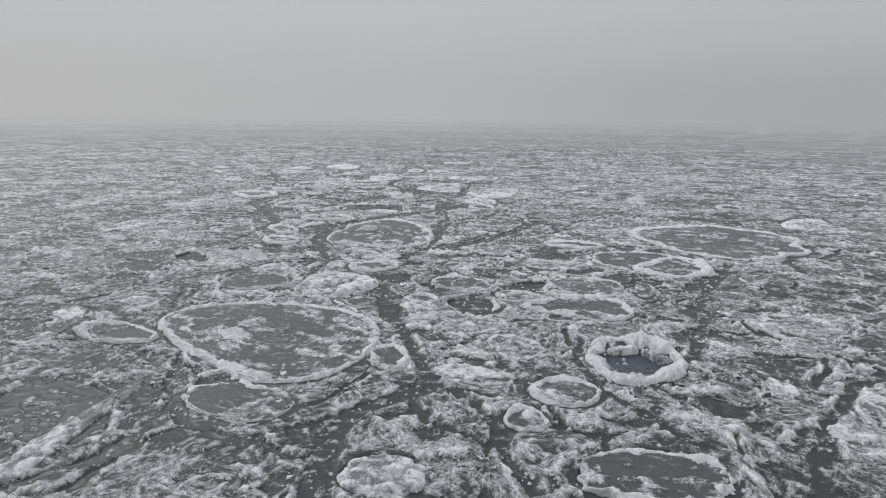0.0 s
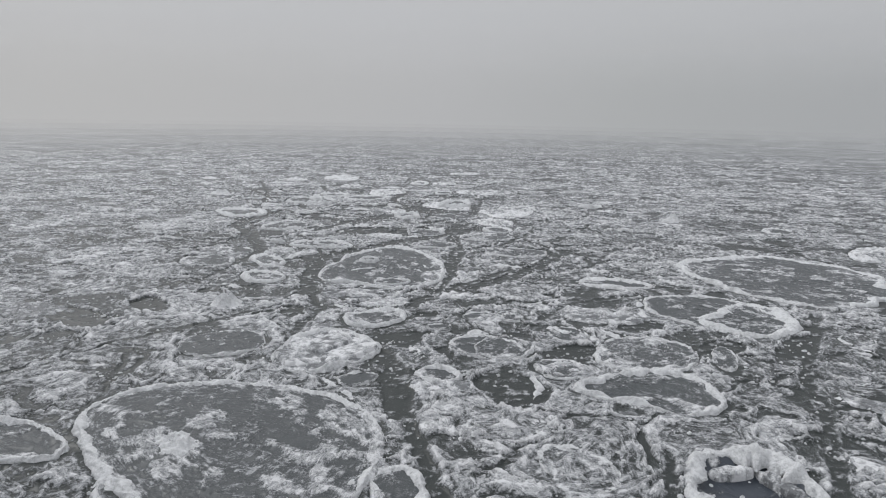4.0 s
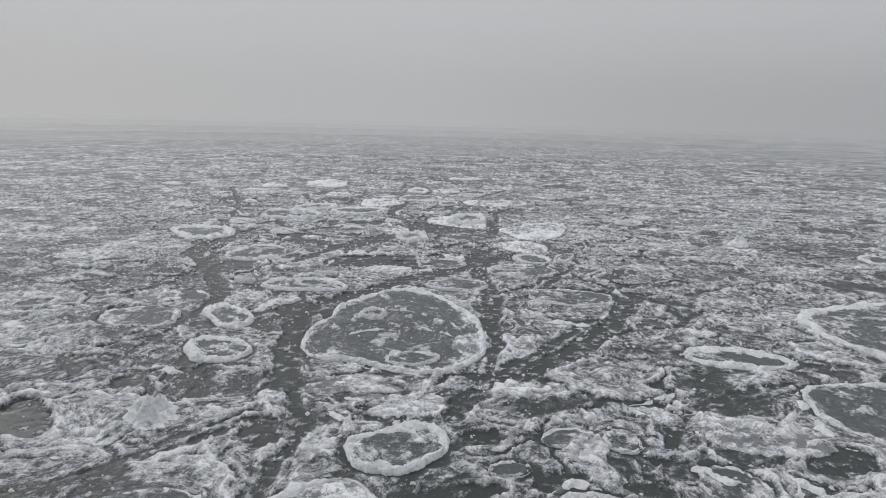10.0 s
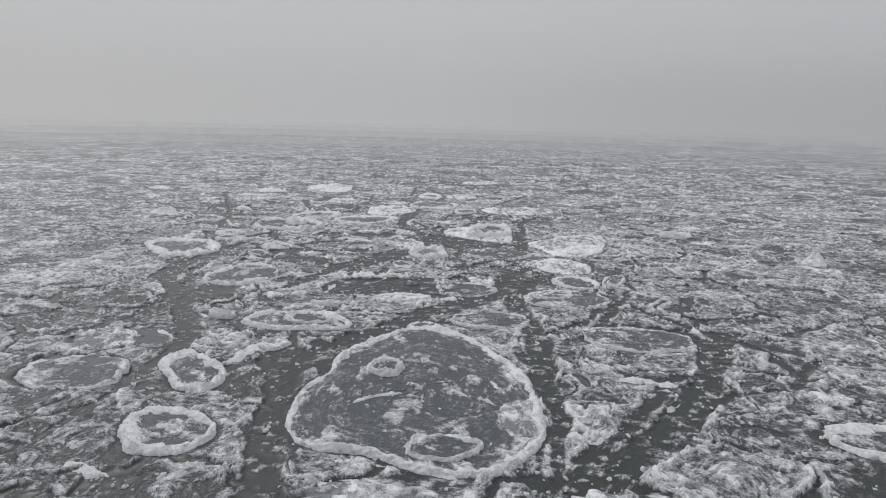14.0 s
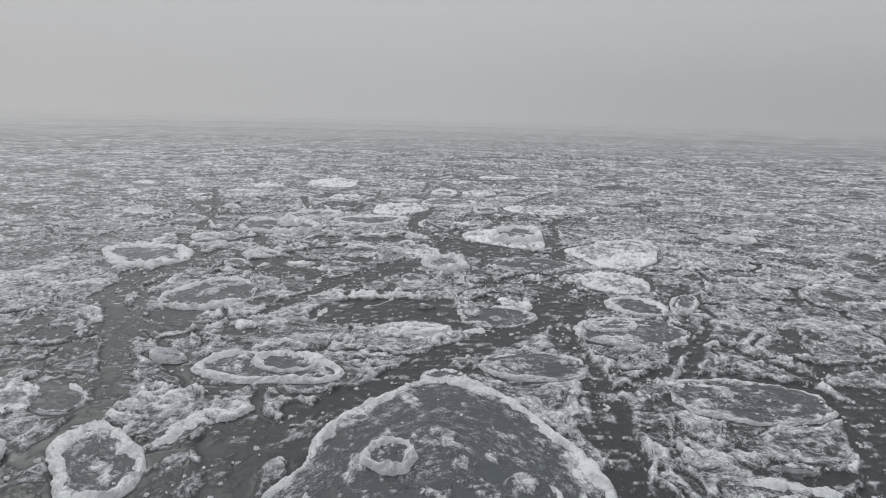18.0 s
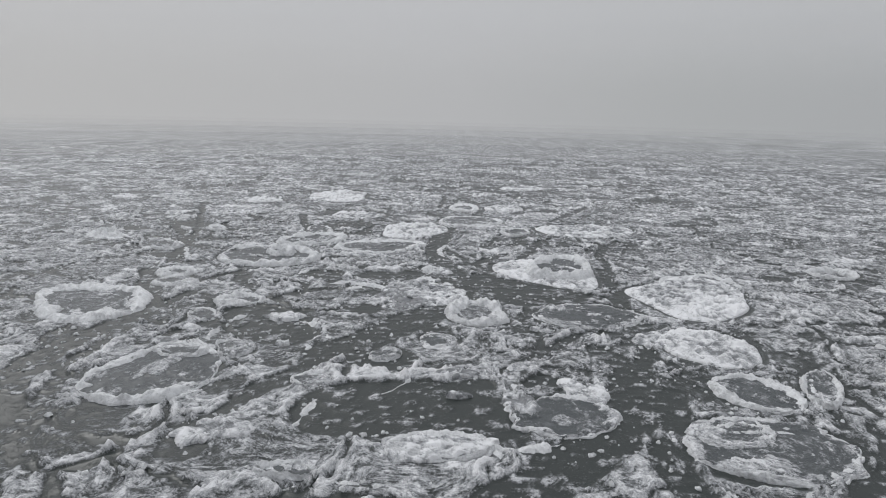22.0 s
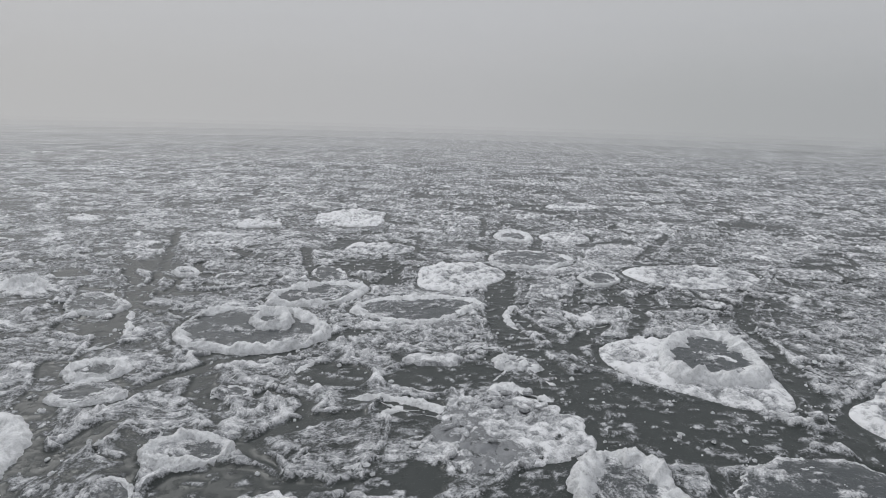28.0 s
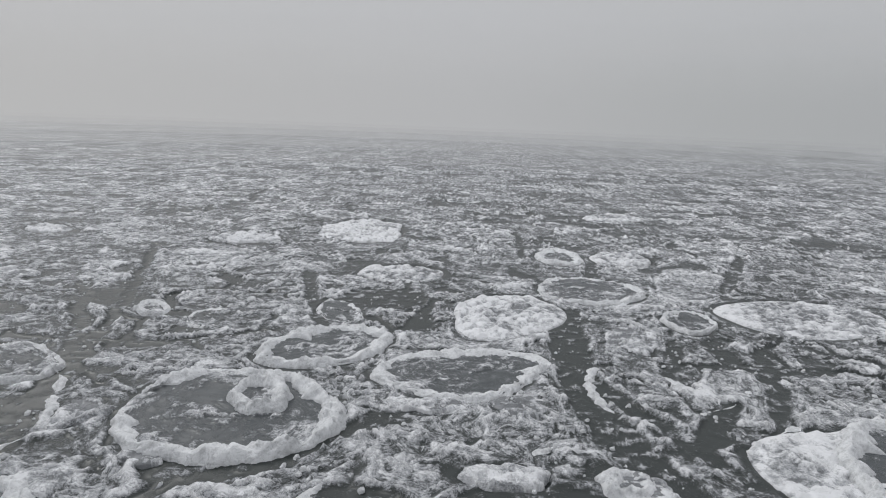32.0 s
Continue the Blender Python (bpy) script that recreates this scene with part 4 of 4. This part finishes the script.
def outline(theta, seed, rough):
    """A wavering closed outline, as a factor on the ellipse."""
    c, s = np.cos(theta), np.sin(theta)
    shape = SHAPES[(seed - 100) // 37] if (seed - 100) % 37 == 0 and (seed - 100) // 37 < len(SHAPES) else ()
    if shape:
        return out_at(theta, shape) + 0.06 * (fbm(c * 4 + 9, s * 4 + seed, seed + 3, 3) - 0.5)
    return 1 + rough * 2 * (fbm(c * 1.3 + 40, s * 1.3 + seed, seed, 3) - 0.5) + rough * 0.7 * (fbm(c * 5 + 9, s * 5 + seed, seed + 3, 3) - 0.5)


def rim_mesh(a, b, w, h, seed, gaps=0.0, rough=0.18):
    n = int(np.clip(2 * math.pi * math.sqrt((a * a + b * b) / 2) / 0.028, 48, 560))
    th = np.arange(n) * 2 * math.pi / n
    c, s = np.cos(th), np.sin(th)
    shape = outline(th, seed, rough)
    px, py = a * c * shape, b * s * shape
    nx, ny = c / a, s / b
    q = np.hypot(nx, ny)
    nx, ny = nx / q, ny / q
    ux, uy = px * 1.0, py * 1.0
    amount = np.clip(1.0 + 1.7 * (fbm(ux / 0.5 + seed, uy / 0.5, seed + 7, 3) - 0.5), 0.40, 1.6)
    if gaps:
        amount = amount * (0.22 + 0.78 * smooth(gaps - 0.08, gaps + 0.16, fbm(c * 1.6 + seed, s * 1.6, seed + 9, 3)))
    verts = []
    steps = 13
    inward = 0.10 + 1.3 * fbm(ux / 0.20 + 3, uy / 0.20, seed + 23, 4)
    outward = 0.25 + 0.75 * fbm(ux / 0.14, uy / 0.14 + 7, seed + 29, 4)
    for k, u in enumerate(np.linspace(-1, 1, steps)):
        lump = fbm(ux / 0.15 + 1.9 * u, uy / 0.15 - 1.3 * u, seed + 13, 4)
        crumb = fbm(ux / 0.055 + 3.1 * u, uy / 0.055 + 2.3 * u, seed + 19, 3) - 0.5
        r = w * amount * (np.where(u < 0, u * (0.2 + inward), u * outward) - 0.35) + 0.035 * crumb
        dome = 1 - abs(u) ** 1.7
        z = dome * (h * amount * (0.45 + 0.95 * lump) + 0.07 * crumb) - (0.06 if k in (0, steps - 1) else 0.012)
        verts.append(np.stack([px + nx * r, py + ny * r, z], -1))
    verts = verts[::-1]
    return mesh_of("rim", np.stack(verts, 0).reshape(-1, 3), grid_quads(steps, n, True), rim_mat)


def plate_mesh(a, b, seed, mat, z, snow, rough=0.18, sink=0.0):
    n = int(np.clip(2 * math.pi * math.sqrt((a * a + b * b) / 2) / 0.06, 40, 260))
    rings = int(np.clip(max(a, b) / 0.06, 8, 48))
    th = np.arange(n) * 2 * math.pi / n
    shape = outline(th, seed, rough)
    r = np.linspace(0.0005, 0.985, rings)[:, None]
    x, y = a * r * np.cos(th) * shape, b * r * np.sin(th) * shape
    rr = np.broadcast_to(r, x.shape)
    fx, fy = x + seed * 3.1, y - seed * 1.7
    inner = (1 - rr) * min(a, b)
    lump, mid = fbm(fx / 0.2, fy / 0.2, seed + 1, 4), fbm(fx / 0.7, fy / 0.5, seed + 5, 4)
    part_of = fbm(fx / 0.6, fy / 0.6, seed + 8, 2)
    crack = band(fbm(fx / 1.3, fy / 1.0, seed + 15, 4), 0.5, 0.012) * smooth(0.45, 0.55, part_of)
    line = np.maximum(crack, 0.8 * band(mid, 0.42, 0.016) * smooth(0.45, 0.58, 1 - part_of))
    heap = smooth(0.60, 0.66, fbm(fx / 0.5, fy / 0.35, seed + 25, 4) + 0.10 * smooth(0.3, 0.05, inner))
    cov = np.clip(snow + 0.04 + 0.28 * (lump - 0.5) + 0.35 * (mid - 0.5) + 0.42 * line + 0.42 * heap + 0.22 * smooth(0.85, 1.0, rr), 0.03, 1)
    zz = z + 0.02 * (lump - 0.5) + 0.035 * line + 0.05 * heap * lump - sink * smooth(1.0, 0.6, rr)
    verts = np.stack([x, y, zz], -1)
    skirt = np.stack([x[-1] * 1.015, y[-1] * 1.015, np.full(n, -0.06)], -1)[None]
    verts = np.concatenate([verts, skirt], 0)
    cov, fx, fy, inner = [np.concatenate([v, v[-1:]], 0) for v in (cov, fx, fy, inner)]
    return mesh_of("plate", verts.reshape(-1, 3), grid_quads(rings + 1, n, True), mat, cov, (fx, fy, inner))


def slab_mesh(a, b, seed, high, rough=0.34, grey=0.3, snow=0.80):
    """A raised sheet of packed snow with a broken edge and a rolling top."""
    n = int(np.clip(2 * math.pi * math.sqrt((a * a + b * b) / 2) / 0.04, 60, 320))
    rings = int(np.clip(max(a, b) / 0.045, 10, 44))
    th = np.arange(n) * 2 * math.pi / n
    shape = outline(th, seed, rough)
    r = np.linspace(0.01, 1.0, rings)[:, None]
    x, y = a * r * np.cos(th) * shape, b * r * np.sin(th) * shape
    lump = fbm(x / 0.22 + seed, y / 0.22, seed + 2, 4)
    wide = fbm(x / 0.8 + seed, y / 0.8, seed + 4, 3)
    fold = 1 - np.abs(fbm(x / 0.7 + seed, y / 0.35, seed + 8, 3) - 0.5) * 4
    crumb = fbm(x / 0.10 + seed, y / 0.10, seed + 6, 3)
    chunk, who, _ = cells((x + 0.12 * (lump - 0.5)) / 0.42 + seed, (y + 0.25 * (wide - 0.5)) / 0.27, seed + 12)
    chunk = smooth(0.0, 0.30, chunk + 0.25 * (crumb - 0.5)) * (0.3 + 0.7 * who)
    rr = np.broadcast_to(r, x.shape)
    z = high * (0.25 + 0.6 * wide + 0.8 * (lump - 0.5) + 0.25 * np.clip(fold, 0, 1) + 0.7 * (crumb - 0.5) + 1.0 * chunk)
    z = z * smooth(1.0, 0.66 + 0.5 * np.clip(wide - 0.3, 0, 0.6), rr) ** 0.6 - 0.10 * (r > 0.995)
    cov = snow + 0.7 * (lump - 0.5) + 0.5 * (wide - 0.5) + 0.6 * (crumb - 0.5) + 0.30 * (chunk - 0.2) + 0.15 * smooth(0.7, 0.95, rr) - grey * smooth(0.5, 0.36, wide)
    return mesh_of("slab", np.stack([x, y, z], -1).reshape(-1, 3), grid_quads(rings, n, True), slab_mat, np.clip(cov, 0.1, 1.25), (x, y, 0.4 * wide))


def hummock_mesh(a, b, seed, high):
    n, rings = 84, 36
    th = np.arange(n) * 2 * math.pi / n
    shape = outline(th, seed, 0.35)
    r = np.linspace(0.01, 1.0, rings)[:, None]
    x, y = a * r * np.cos(th) * shape, b * r * np.sin(th) * shape
    lump = fbm(x / 0.16 + seed, y / 0.16, seed + 2, 4)
    crumb = fbm(x / 0.07 + seed, y / 0.07, seed + 6, 3)
    crag = 1 - np.abs(fbm(x / 0.35 + seed, y / 0.35, seed + 9, 3) - 0.5) * 4
    peak = np.exp(-((x / a - 0.12) ** 2 + (y / b) ** 2) * 3.5) * (0.3 + 1.4 * np.clip(crag, 0, 1))
    z = high * (0.5 * peak + 0.4 * smooth(1, 0.3, np.broadcast_to(r, x.shape)) * lump + 0.28 * np.clip(crag, 0, 1) * smooth(1, 0.5, np.broadcast_to(r, x.shape)))
    z = z * (0.55 + 0.9 * lump) + 0.09 * (crumb - 0.5) * (r < 0.95) - 0.06 * (r > 0.99)
    return mesh_of("snow", np.stack([x, y, z], -1).reshape(-1, 3), grid_quads(rings, n, True), block_mat)


def shard_mesh(a, b, thick, seed):
    """A tilted broken plate of ice with a chipped outline."""
    rng = random.Random(seed)
    bm = bmesh.new()
    n = rng.randint(6, 9)
    ring = [(a * math.cos(k * 2 * math.pi / n) * rng.uniform(0.7, 1.1), b * math.sin(k * 2 * math.pi / n) * rng.uniform(0.7, 1.1)) for k in range(n)]
    low = [bm.verts.new((x * 0.96, y * 0.96, 0)) for x, y in ring]
    top = [bm.verts.new((x, y, thick * rng.uniform(0.8, 1.2))) for x, y in ring]
    bm.faces.new(top), bm.faces.new(low[::-1])
    for k in range(n):
        bm.faces.new((low[k], low[(k + 1) % n], top[(k + 1) % n], top[k]))
    bmesh.ops.bevel(bm, geom=[e for e in bm.edges], offset=thick * 0.25, segments=2, affect="EDGES")
    me = bpy.data.meshes.new("shard")
    bm.to_mesh(me)
    bm.free()
    me.materials.append(slab_mat)
    me.attributes.new("cover", "FLOAT", "POINT").data.foreach_set("value", np.full(len(me.vertices), 0.7, np.float32))
    return me


LABELS = {
    "ring": "small round ice pancake with raised white snow rim",
    "ringlet": "loose ring of white snow frozen onto the ice",
    "pan": "wide flat grey ice pan with frosted white edge",
    "thick": "round ice pancake with broad thick snowy rim",
    "crater": "round ice pancake with tall white rim and dark wet hollow",
    "slab": "flat raised slab of packed white snow on the ice",
    "slabx": "raised white ice slab broken into tilted plates",
    "drift": "thin ragged drift of white snow on the ice",
    "hummock": "pointed heap of white snow pushed up from the ice",
    "rubble": "rough patch of crumbled white ice rubble",
}
CATEGORY = {"ring": "ice pancake", "ringlet": "snow ring", "pan": "ice pan", "thick": "ice pancake", "crater": "ice pancake",
            "slab": "snow slab", "slabx": "ice slab", "drift": "snow drift", "hummock": "snow heap", "rubble": "ice rubble"}


def build_floe(kind, x, y, a, b, turn, w, h, seed):
    name = CATEGORY[kind].replace(" ", "_")
    top = new(name)
    top.matrix_world = Matrix.Translation((x, y, 0)) @ Matrix.Rotation(turn, 4, "Z")
    rng = random.Random(seed)
    if kind in ("ring", "thick"):
        part("plate", plate_mesh(a, b, seed, plate_mat, 0.02, rng.uniform(0.08, 0.22) + (0.14 if kind == "thick" else 0.0)), top, "grey frosted ice plate")
        part("rim", rim_mesh(a, b, w, h, seed, 0.0 if kind == "thick" or h > 0.085 else 0.36), top, "crumbly white snow rim")
    elif kind == "ringlet":
        part("rim", rim_mesh(a, b, w, h + 0.03, seed), top)
        part("plate", plate_mesh(a * 0.9, b * 0.9, seed, plate_mat, 0.03, 0.1), top, "grey ice inside the ring")
        on_slab = any(f[0] == "slab" and math.hypot(f[1] - x, f[2] - y) < 0.8 * f[4] for f in FLOES)
        top.location.z = 0.075 if on_slab else 0.02
    elif kind == "pan":
        part("plate", plate_mesh(a, b, seed, plate_mat, 0.02, rng.uniform(0.08, 0.2), rough=0.26), top, "smooth grey ice plate")
        part("rim", rim_mesh(a, b, w, h, seed, 0.3, rough=0.26), top, "broken white snow rim")
    elif kind == "crater":
        part("plate", plate_mesh(a, b, seed, pit_mat, 0.02, 0.05, sink=0.20), top, "dark wet ice in the hollow")
        part("rim", rim_mesh(a, b, w, h, seed, rough=0.18), top, "tall white snow rim")
        for k in range(4):
            o = part("ice_crust", slab_mesh(0.30 * a, 0.13 * b, seed + k, 0.05, 0.5, 0.3, 0.45), top, "grey crust clinging inside the hollow")
            ang = 0.5 + 1.7 * k
            o.location = (a * 0.62 * math.cos(ang), b * 0.62 * math.sin(ang), -0.10)
            o.rotation_euler = (0, 0, ang + 1.57)
    elif kind in ("slab", "slabx"):
        part("slab", slab_mesh(a, b, seed, 0.065 if kind == "slab" else 0.04, grey=0.2, snow=0.80 if kind == "slab" else 0.5), top)
        if kind == "slabx":
            part("rim", rim_mesh(a, b, 0.12, 0.12, seed, 0.34, rough=0.34), top, "straight broken white rim")
            for k, (px, py, tx, ty, s) in enumerate([(0.34, 0.10, -5, 4, 0.54), (-0.46, 0.24, 5, -4, 0.46), (-0.06, -0.50, 4, 6, 0.46), (0.12, 0.58, -5, -4, 0.34)]):
                o = part("ice_plate", slab_mesh(a * s * 1.15, b * s * 0.85, seed + 3 * k, 0.032, 0.45, 0.3, 0.74), top, "tilted white ice plate")
                o.location = (px * a, py * b, 0.055)
                o.rotation_euler = (radians(tx), radians(ty), k * 1.1)
    elif kind == "drift":
        top.location.z = 0.012
        part("snow", slab_mesh(a, b, seed, 0.045, 0.5, 0.3, 0.62), top)
    elif kind == "hummock":
        part("snow", hummock_mesh(a, b, seed, h), top)
    elif kind == "rubble":
        part("slab", slab_mesh(a, b, seed, 0.05, 0.4, 0.4, 0.58), top)
        for k in range(26):
            ang, r = rng.uniform(0, 6.28), math.sqrt(rng.uniform(0, 0.9))
            o = part("ice_block", shard_mesh(rng.uniform(0.06, 0.16), rng.uniform(0.05, 0.12), rng.uniform(0.04, 0.08), seed + k), top)
            o.location = (a * r * math.cos(ang), b * r * math.sin(ang), 0.025)
            o.rotation_euler = (rng.uniform(-0.6, 0.6), rng.uniform(-0.6, 0.6), ang)
    return tagged(top, LABELS[kind], CATEGORY[kind], CATEGORY[kind] + "s on the sea")


def lump_mesh(seed):
    """A knob of clotted snow."""
    bm = bmesh.new()
    bmesh.ops.create_icosphere(bm, subdivisions=2, radius=1.0)
    for v in bm.verts:
        p = v.co.copy()
        v.co *= 1 + 0.5 * noise.noise(p * 1.3 + Vector((seed, 0, 0))) + 0.5 * noise.noise(p * 3.1 + Vector((0, seed, 0)))
        v.co.z *= 0.75
    for f in bm.faces:
        f.smooth = True
    me = bpy.data.meshes.new("snow_lump")
    bm.to_mesh(me)
    bm.free()
    me.materials.append(rim_mat)
    return me


KNOBS = [lump_mesh(3.7 * k) for k in range(7)]


def knobs(top, a, b, w, h, seed, rough, count):
    """Knobs of snow clotted along the rim."""
    rim = next(c for c in top.children if c.name.startswith("rim"))
    rng = random.Random(seed)
    for _ in range(count):
        th = rng.uniform(0, 2 * math.pi)
        r = float(outline(np.array([th]), seed, rough)[0])
        size = rng.uniform(0.10, 0.34) * (0.5 * w + 0.04)
        o = part("snow_lump", KNOBS[rng.randrange(7)], rim)
        o.location = ((a * r - 0.62 * w) * math.cos(th), (b * r - 0.62 * w) * math.sin(th), h * rng.uniform(0.2, 0.6))
        o.rotation_euler = (0, 0, rng.uniform(0, 6.28))
        o.scale = (size * rng.uniform(0.9, 1.6), size, size * rng.uniform(0.7, 1.1))


for n, (kind, x, y, a, b, turn, w, h) in enumerate(FLOES):
    made = build_floe(kind, x, y, a, b, turn, w, h, 100 + 37 * n)
    if kind in ("ring", "thick", "pan", "crater", "ringlet"):
        knobs(made, a, b, w, h, 100 + 37 * n, 0.26 if kind == "pan" else 0.18, int(3 + 2 * (a + b)))

# ---- smaller pancakes frozen in all over the ice ----
wet_at = wet.reshape(len(gy), len(gx))


def soaked(x, y, r):
    """Whether open water or a pool lies under a round of that radius."""
    spots = [(x + r * math.cos(k), y + r * math.sin(k)) for k in (0, 1.57, 3.14, 4.71)] + [(x, y)]
    return any(wet_at[min(np.searchsorted(gy, v), len(gy) - 1), min(np.searchsorted(gx, u), len(gx) - 1)] > 0.3 for u, v in spots)


rng = random.Random(5)
variants = []
for n in range(9):
    a = rng.uniform(0.35, 0.6)
    variants.append((a, build_floe("ring", 0, -300 + n, a, a * rng.uniform(0.7, 0.95), 0, rng.uniform(0.05, 0.1), rng.uniform(0.05, 0.08), 5000 + 31 * n)))
placed = [(x, y, max(a, b)) for _, x, y, a, b, *_ in FLOES] + [(p[0], p[1], 0.2) for _, pts in LEADS for p in pts]
count = 0
for _ in range(6000):
    y = 6 + 84 * rng.random() ** 1.3
    x = -2.5 + rng.uniform(-1, 1) * (9 + 0.55 * y)
    a, source = variants[count % 9]
    scale = rng.uniform(0.6, 1.5) * (1 + 0.006 * y)
    if any(math.hypot(x - u, y - v) < r + a * scale + 0.1 for u, v, r in placed) or soaked(x, y, a * scale):
        continue
    placed.append((x, y, a * scale))
    m = Matrix.Translation((x, y, -0.005)) @ Matrix.Rotation(rng.uniform(0, 6.28), 4, "Z")
    if count < 9:
        source.matrix_basis = m
    else:
        extra = copy_thing(source, m)
        extra.scale = (scale, scale, rng.uniform(0.6, 1.1))
    count += 1
    if count == 240:
        break

# ---- low patches of packed snow between the pancakes ----
patches = []
for n in range(8):
    a = rng.uniform(0.35, 0.7)
    top = new("snow_patch", slab_mesh(a, a * rng.uniform(0.35, 0.7), 7000 + 29 * n, 0.035, 0.5, 0.3, 0.64))
    patches.append((a, tagged(top, "low ragged patch of packed white snow on ice", "snow patch", "snow patches on the sea")))
count = 0
for _ in range(4000):
    y = 6 + 90 * rng.random() ** 1.2
    x = -2.5 + rng.uniform(-1, 1) * (9 + 0.6 * y)
    a, source = patches[count % 8]
    scale = rng.uniform(0.4, 1.1) * (1 + 0.008 * y)
    if any(math.hypot(x - u, y - v) < r + 0.6 * a * scale for u, v, r in placed) or soaked(x, y, 0.7 * a * scale):
        continue
    placed.append((x, y, 0.5 * a * scale))
    m = Matrix.Translation((x, y, 0.0)) @ Matrix.Rotation(rng.gauss(0.0, 0.5), 4, "Z")
    if count < 8:
        source.matrix_basis = m
    else:
        extra = copy_thing(source, m)
        extra.scale = (scale, scale, rng.uniform(0.7, 1.1))
    count += 1
    if count == 100:
        break

# ---- crumbs of snow and brash strewn over the nearer ice ----
base = [(math.cos(k * 1.2566) * c, math.sin(k * 1.2566) * c, z) for c, z in ((1.0, -0.3), (0.85, 0.35), (0.35, 0.75)) for k in range(5)]
crumb_faces = np.array([(r * 5 + k, r * 5 + (k + 1) % 5, r * 5 + 5 + (k + 1) % 5, r * 5 + 5 + k) for r in (0, 1) for k in range(5)] + [(10, 11, 12, 14), (12, 13, 14, 14)])
base, crumb_faces = np.array(base), crumb_faces[:11]
gen = np.random.default_rng(8)
N = 16000
cy = 6 + 42 * gen.random(N) ** 1.1
cx = -2.5 + (gen.random(N) * 2 - 1) * (7 + 0.22 * cy)
drift = fbm(cx / 0.7, cy / 0.5, 301, 3)
keep = drift > 0.50
cx, cy = cx[keep], cy[keep]
size = 0.012 + 0.035 * gen.random(len(cx)) ** 2.5
spin = gen.random(len(cx)) * 6.28
stretch = 0.7 + 0.9 * gen.random(len(cx))
jag = 1 + 0.35 * (gen.random((len(cx), len(base), 1)) - 0.5) * 2
local = base[None] * jag * size[:, None, None]
local[:, :, 0] *= stretch[:, None]
c, s_ = np.cos(spin)[:, None], np.sin(spin)[:, None]
row, col = np.clip(np.searchsorted(gy, cy), 0, len(gy) - 1), np.clip(np.searchsorted(gx, cx), 0, len(gx) - 1)
rest = np.maximum(Z.reshape(len(gy), len(gx))[row, col], -0.01)
points = np.stack([local[:, :, 0] * c - local[:, :, 1] * s_ + cx[:, None], local[:, :, 0] * s_ + local[:, :, 1] * c + cy[:, None], local[:, :, 2] + rest[:, None] + 0.004], -1)
quads = (np.arange(len(cx))[:, None, None] * len(base) + crumb_faces[None]).reshape(-1, 4)
tagged(new("snow_crumbs", mesh_of("snow_crumbs", points.reshape(-1, 3), quads, block_mat)), "small crumbs of white snow strewn over the ice", "snow crumbs", kind="stuff")

# ---- fog: glowing see-through veils far out over the ice that swallow the horizon ----
def fog_glow_material(name, density):
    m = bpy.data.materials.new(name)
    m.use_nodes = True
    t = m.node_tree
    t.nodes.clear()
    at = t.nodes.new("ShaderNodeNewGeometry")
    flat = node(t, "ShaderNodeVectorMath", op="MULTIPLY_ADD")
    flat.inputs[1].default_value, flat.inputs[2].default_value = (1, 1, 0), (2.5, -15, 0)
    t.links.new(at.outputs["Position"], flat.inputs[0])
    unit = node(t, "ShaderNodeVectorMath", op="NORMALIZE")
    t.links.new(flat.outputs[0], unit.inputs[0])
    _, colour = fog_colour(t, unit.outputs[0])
    # haze is added as emission in the fog's colour, nothing scatters light
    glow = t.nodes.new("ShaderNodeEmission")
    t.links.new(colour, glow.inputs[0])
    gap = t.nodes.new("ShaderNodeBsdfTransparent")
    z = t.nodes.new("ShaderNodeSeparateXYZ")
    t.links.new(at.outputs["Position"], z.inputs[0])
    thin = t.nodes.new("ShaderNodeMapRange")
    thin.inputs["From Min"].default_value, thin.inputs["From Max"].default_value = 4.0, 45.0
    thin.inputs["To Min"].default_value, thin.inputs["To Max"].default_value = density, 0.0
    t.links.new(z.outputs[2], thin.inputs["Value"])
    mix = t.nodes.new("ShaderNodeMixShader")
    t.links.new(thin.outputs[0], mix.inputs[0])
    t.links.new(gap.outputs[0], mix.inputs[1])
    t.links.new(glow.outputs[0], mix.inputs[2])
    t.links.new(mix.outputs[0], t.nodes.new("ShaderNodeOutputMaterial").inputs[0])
    return m


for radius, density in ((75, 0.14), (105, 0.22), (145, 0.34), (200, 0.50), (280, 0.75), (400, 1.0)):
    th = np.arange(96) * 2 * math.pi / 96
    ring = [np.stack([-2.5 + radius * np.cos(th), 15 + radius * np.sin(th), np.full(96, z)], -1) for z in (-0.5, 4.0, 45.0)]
    veil = new("backdrop", mesh_of("backdrop", np.concatenate(ring), grid_quads(3, 96, True), fog_glow_material("fog", density)))
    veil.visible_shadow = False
    tagged(veil, "pale grey glowing veil of fog over the distant ice", "fog", kind="structure")
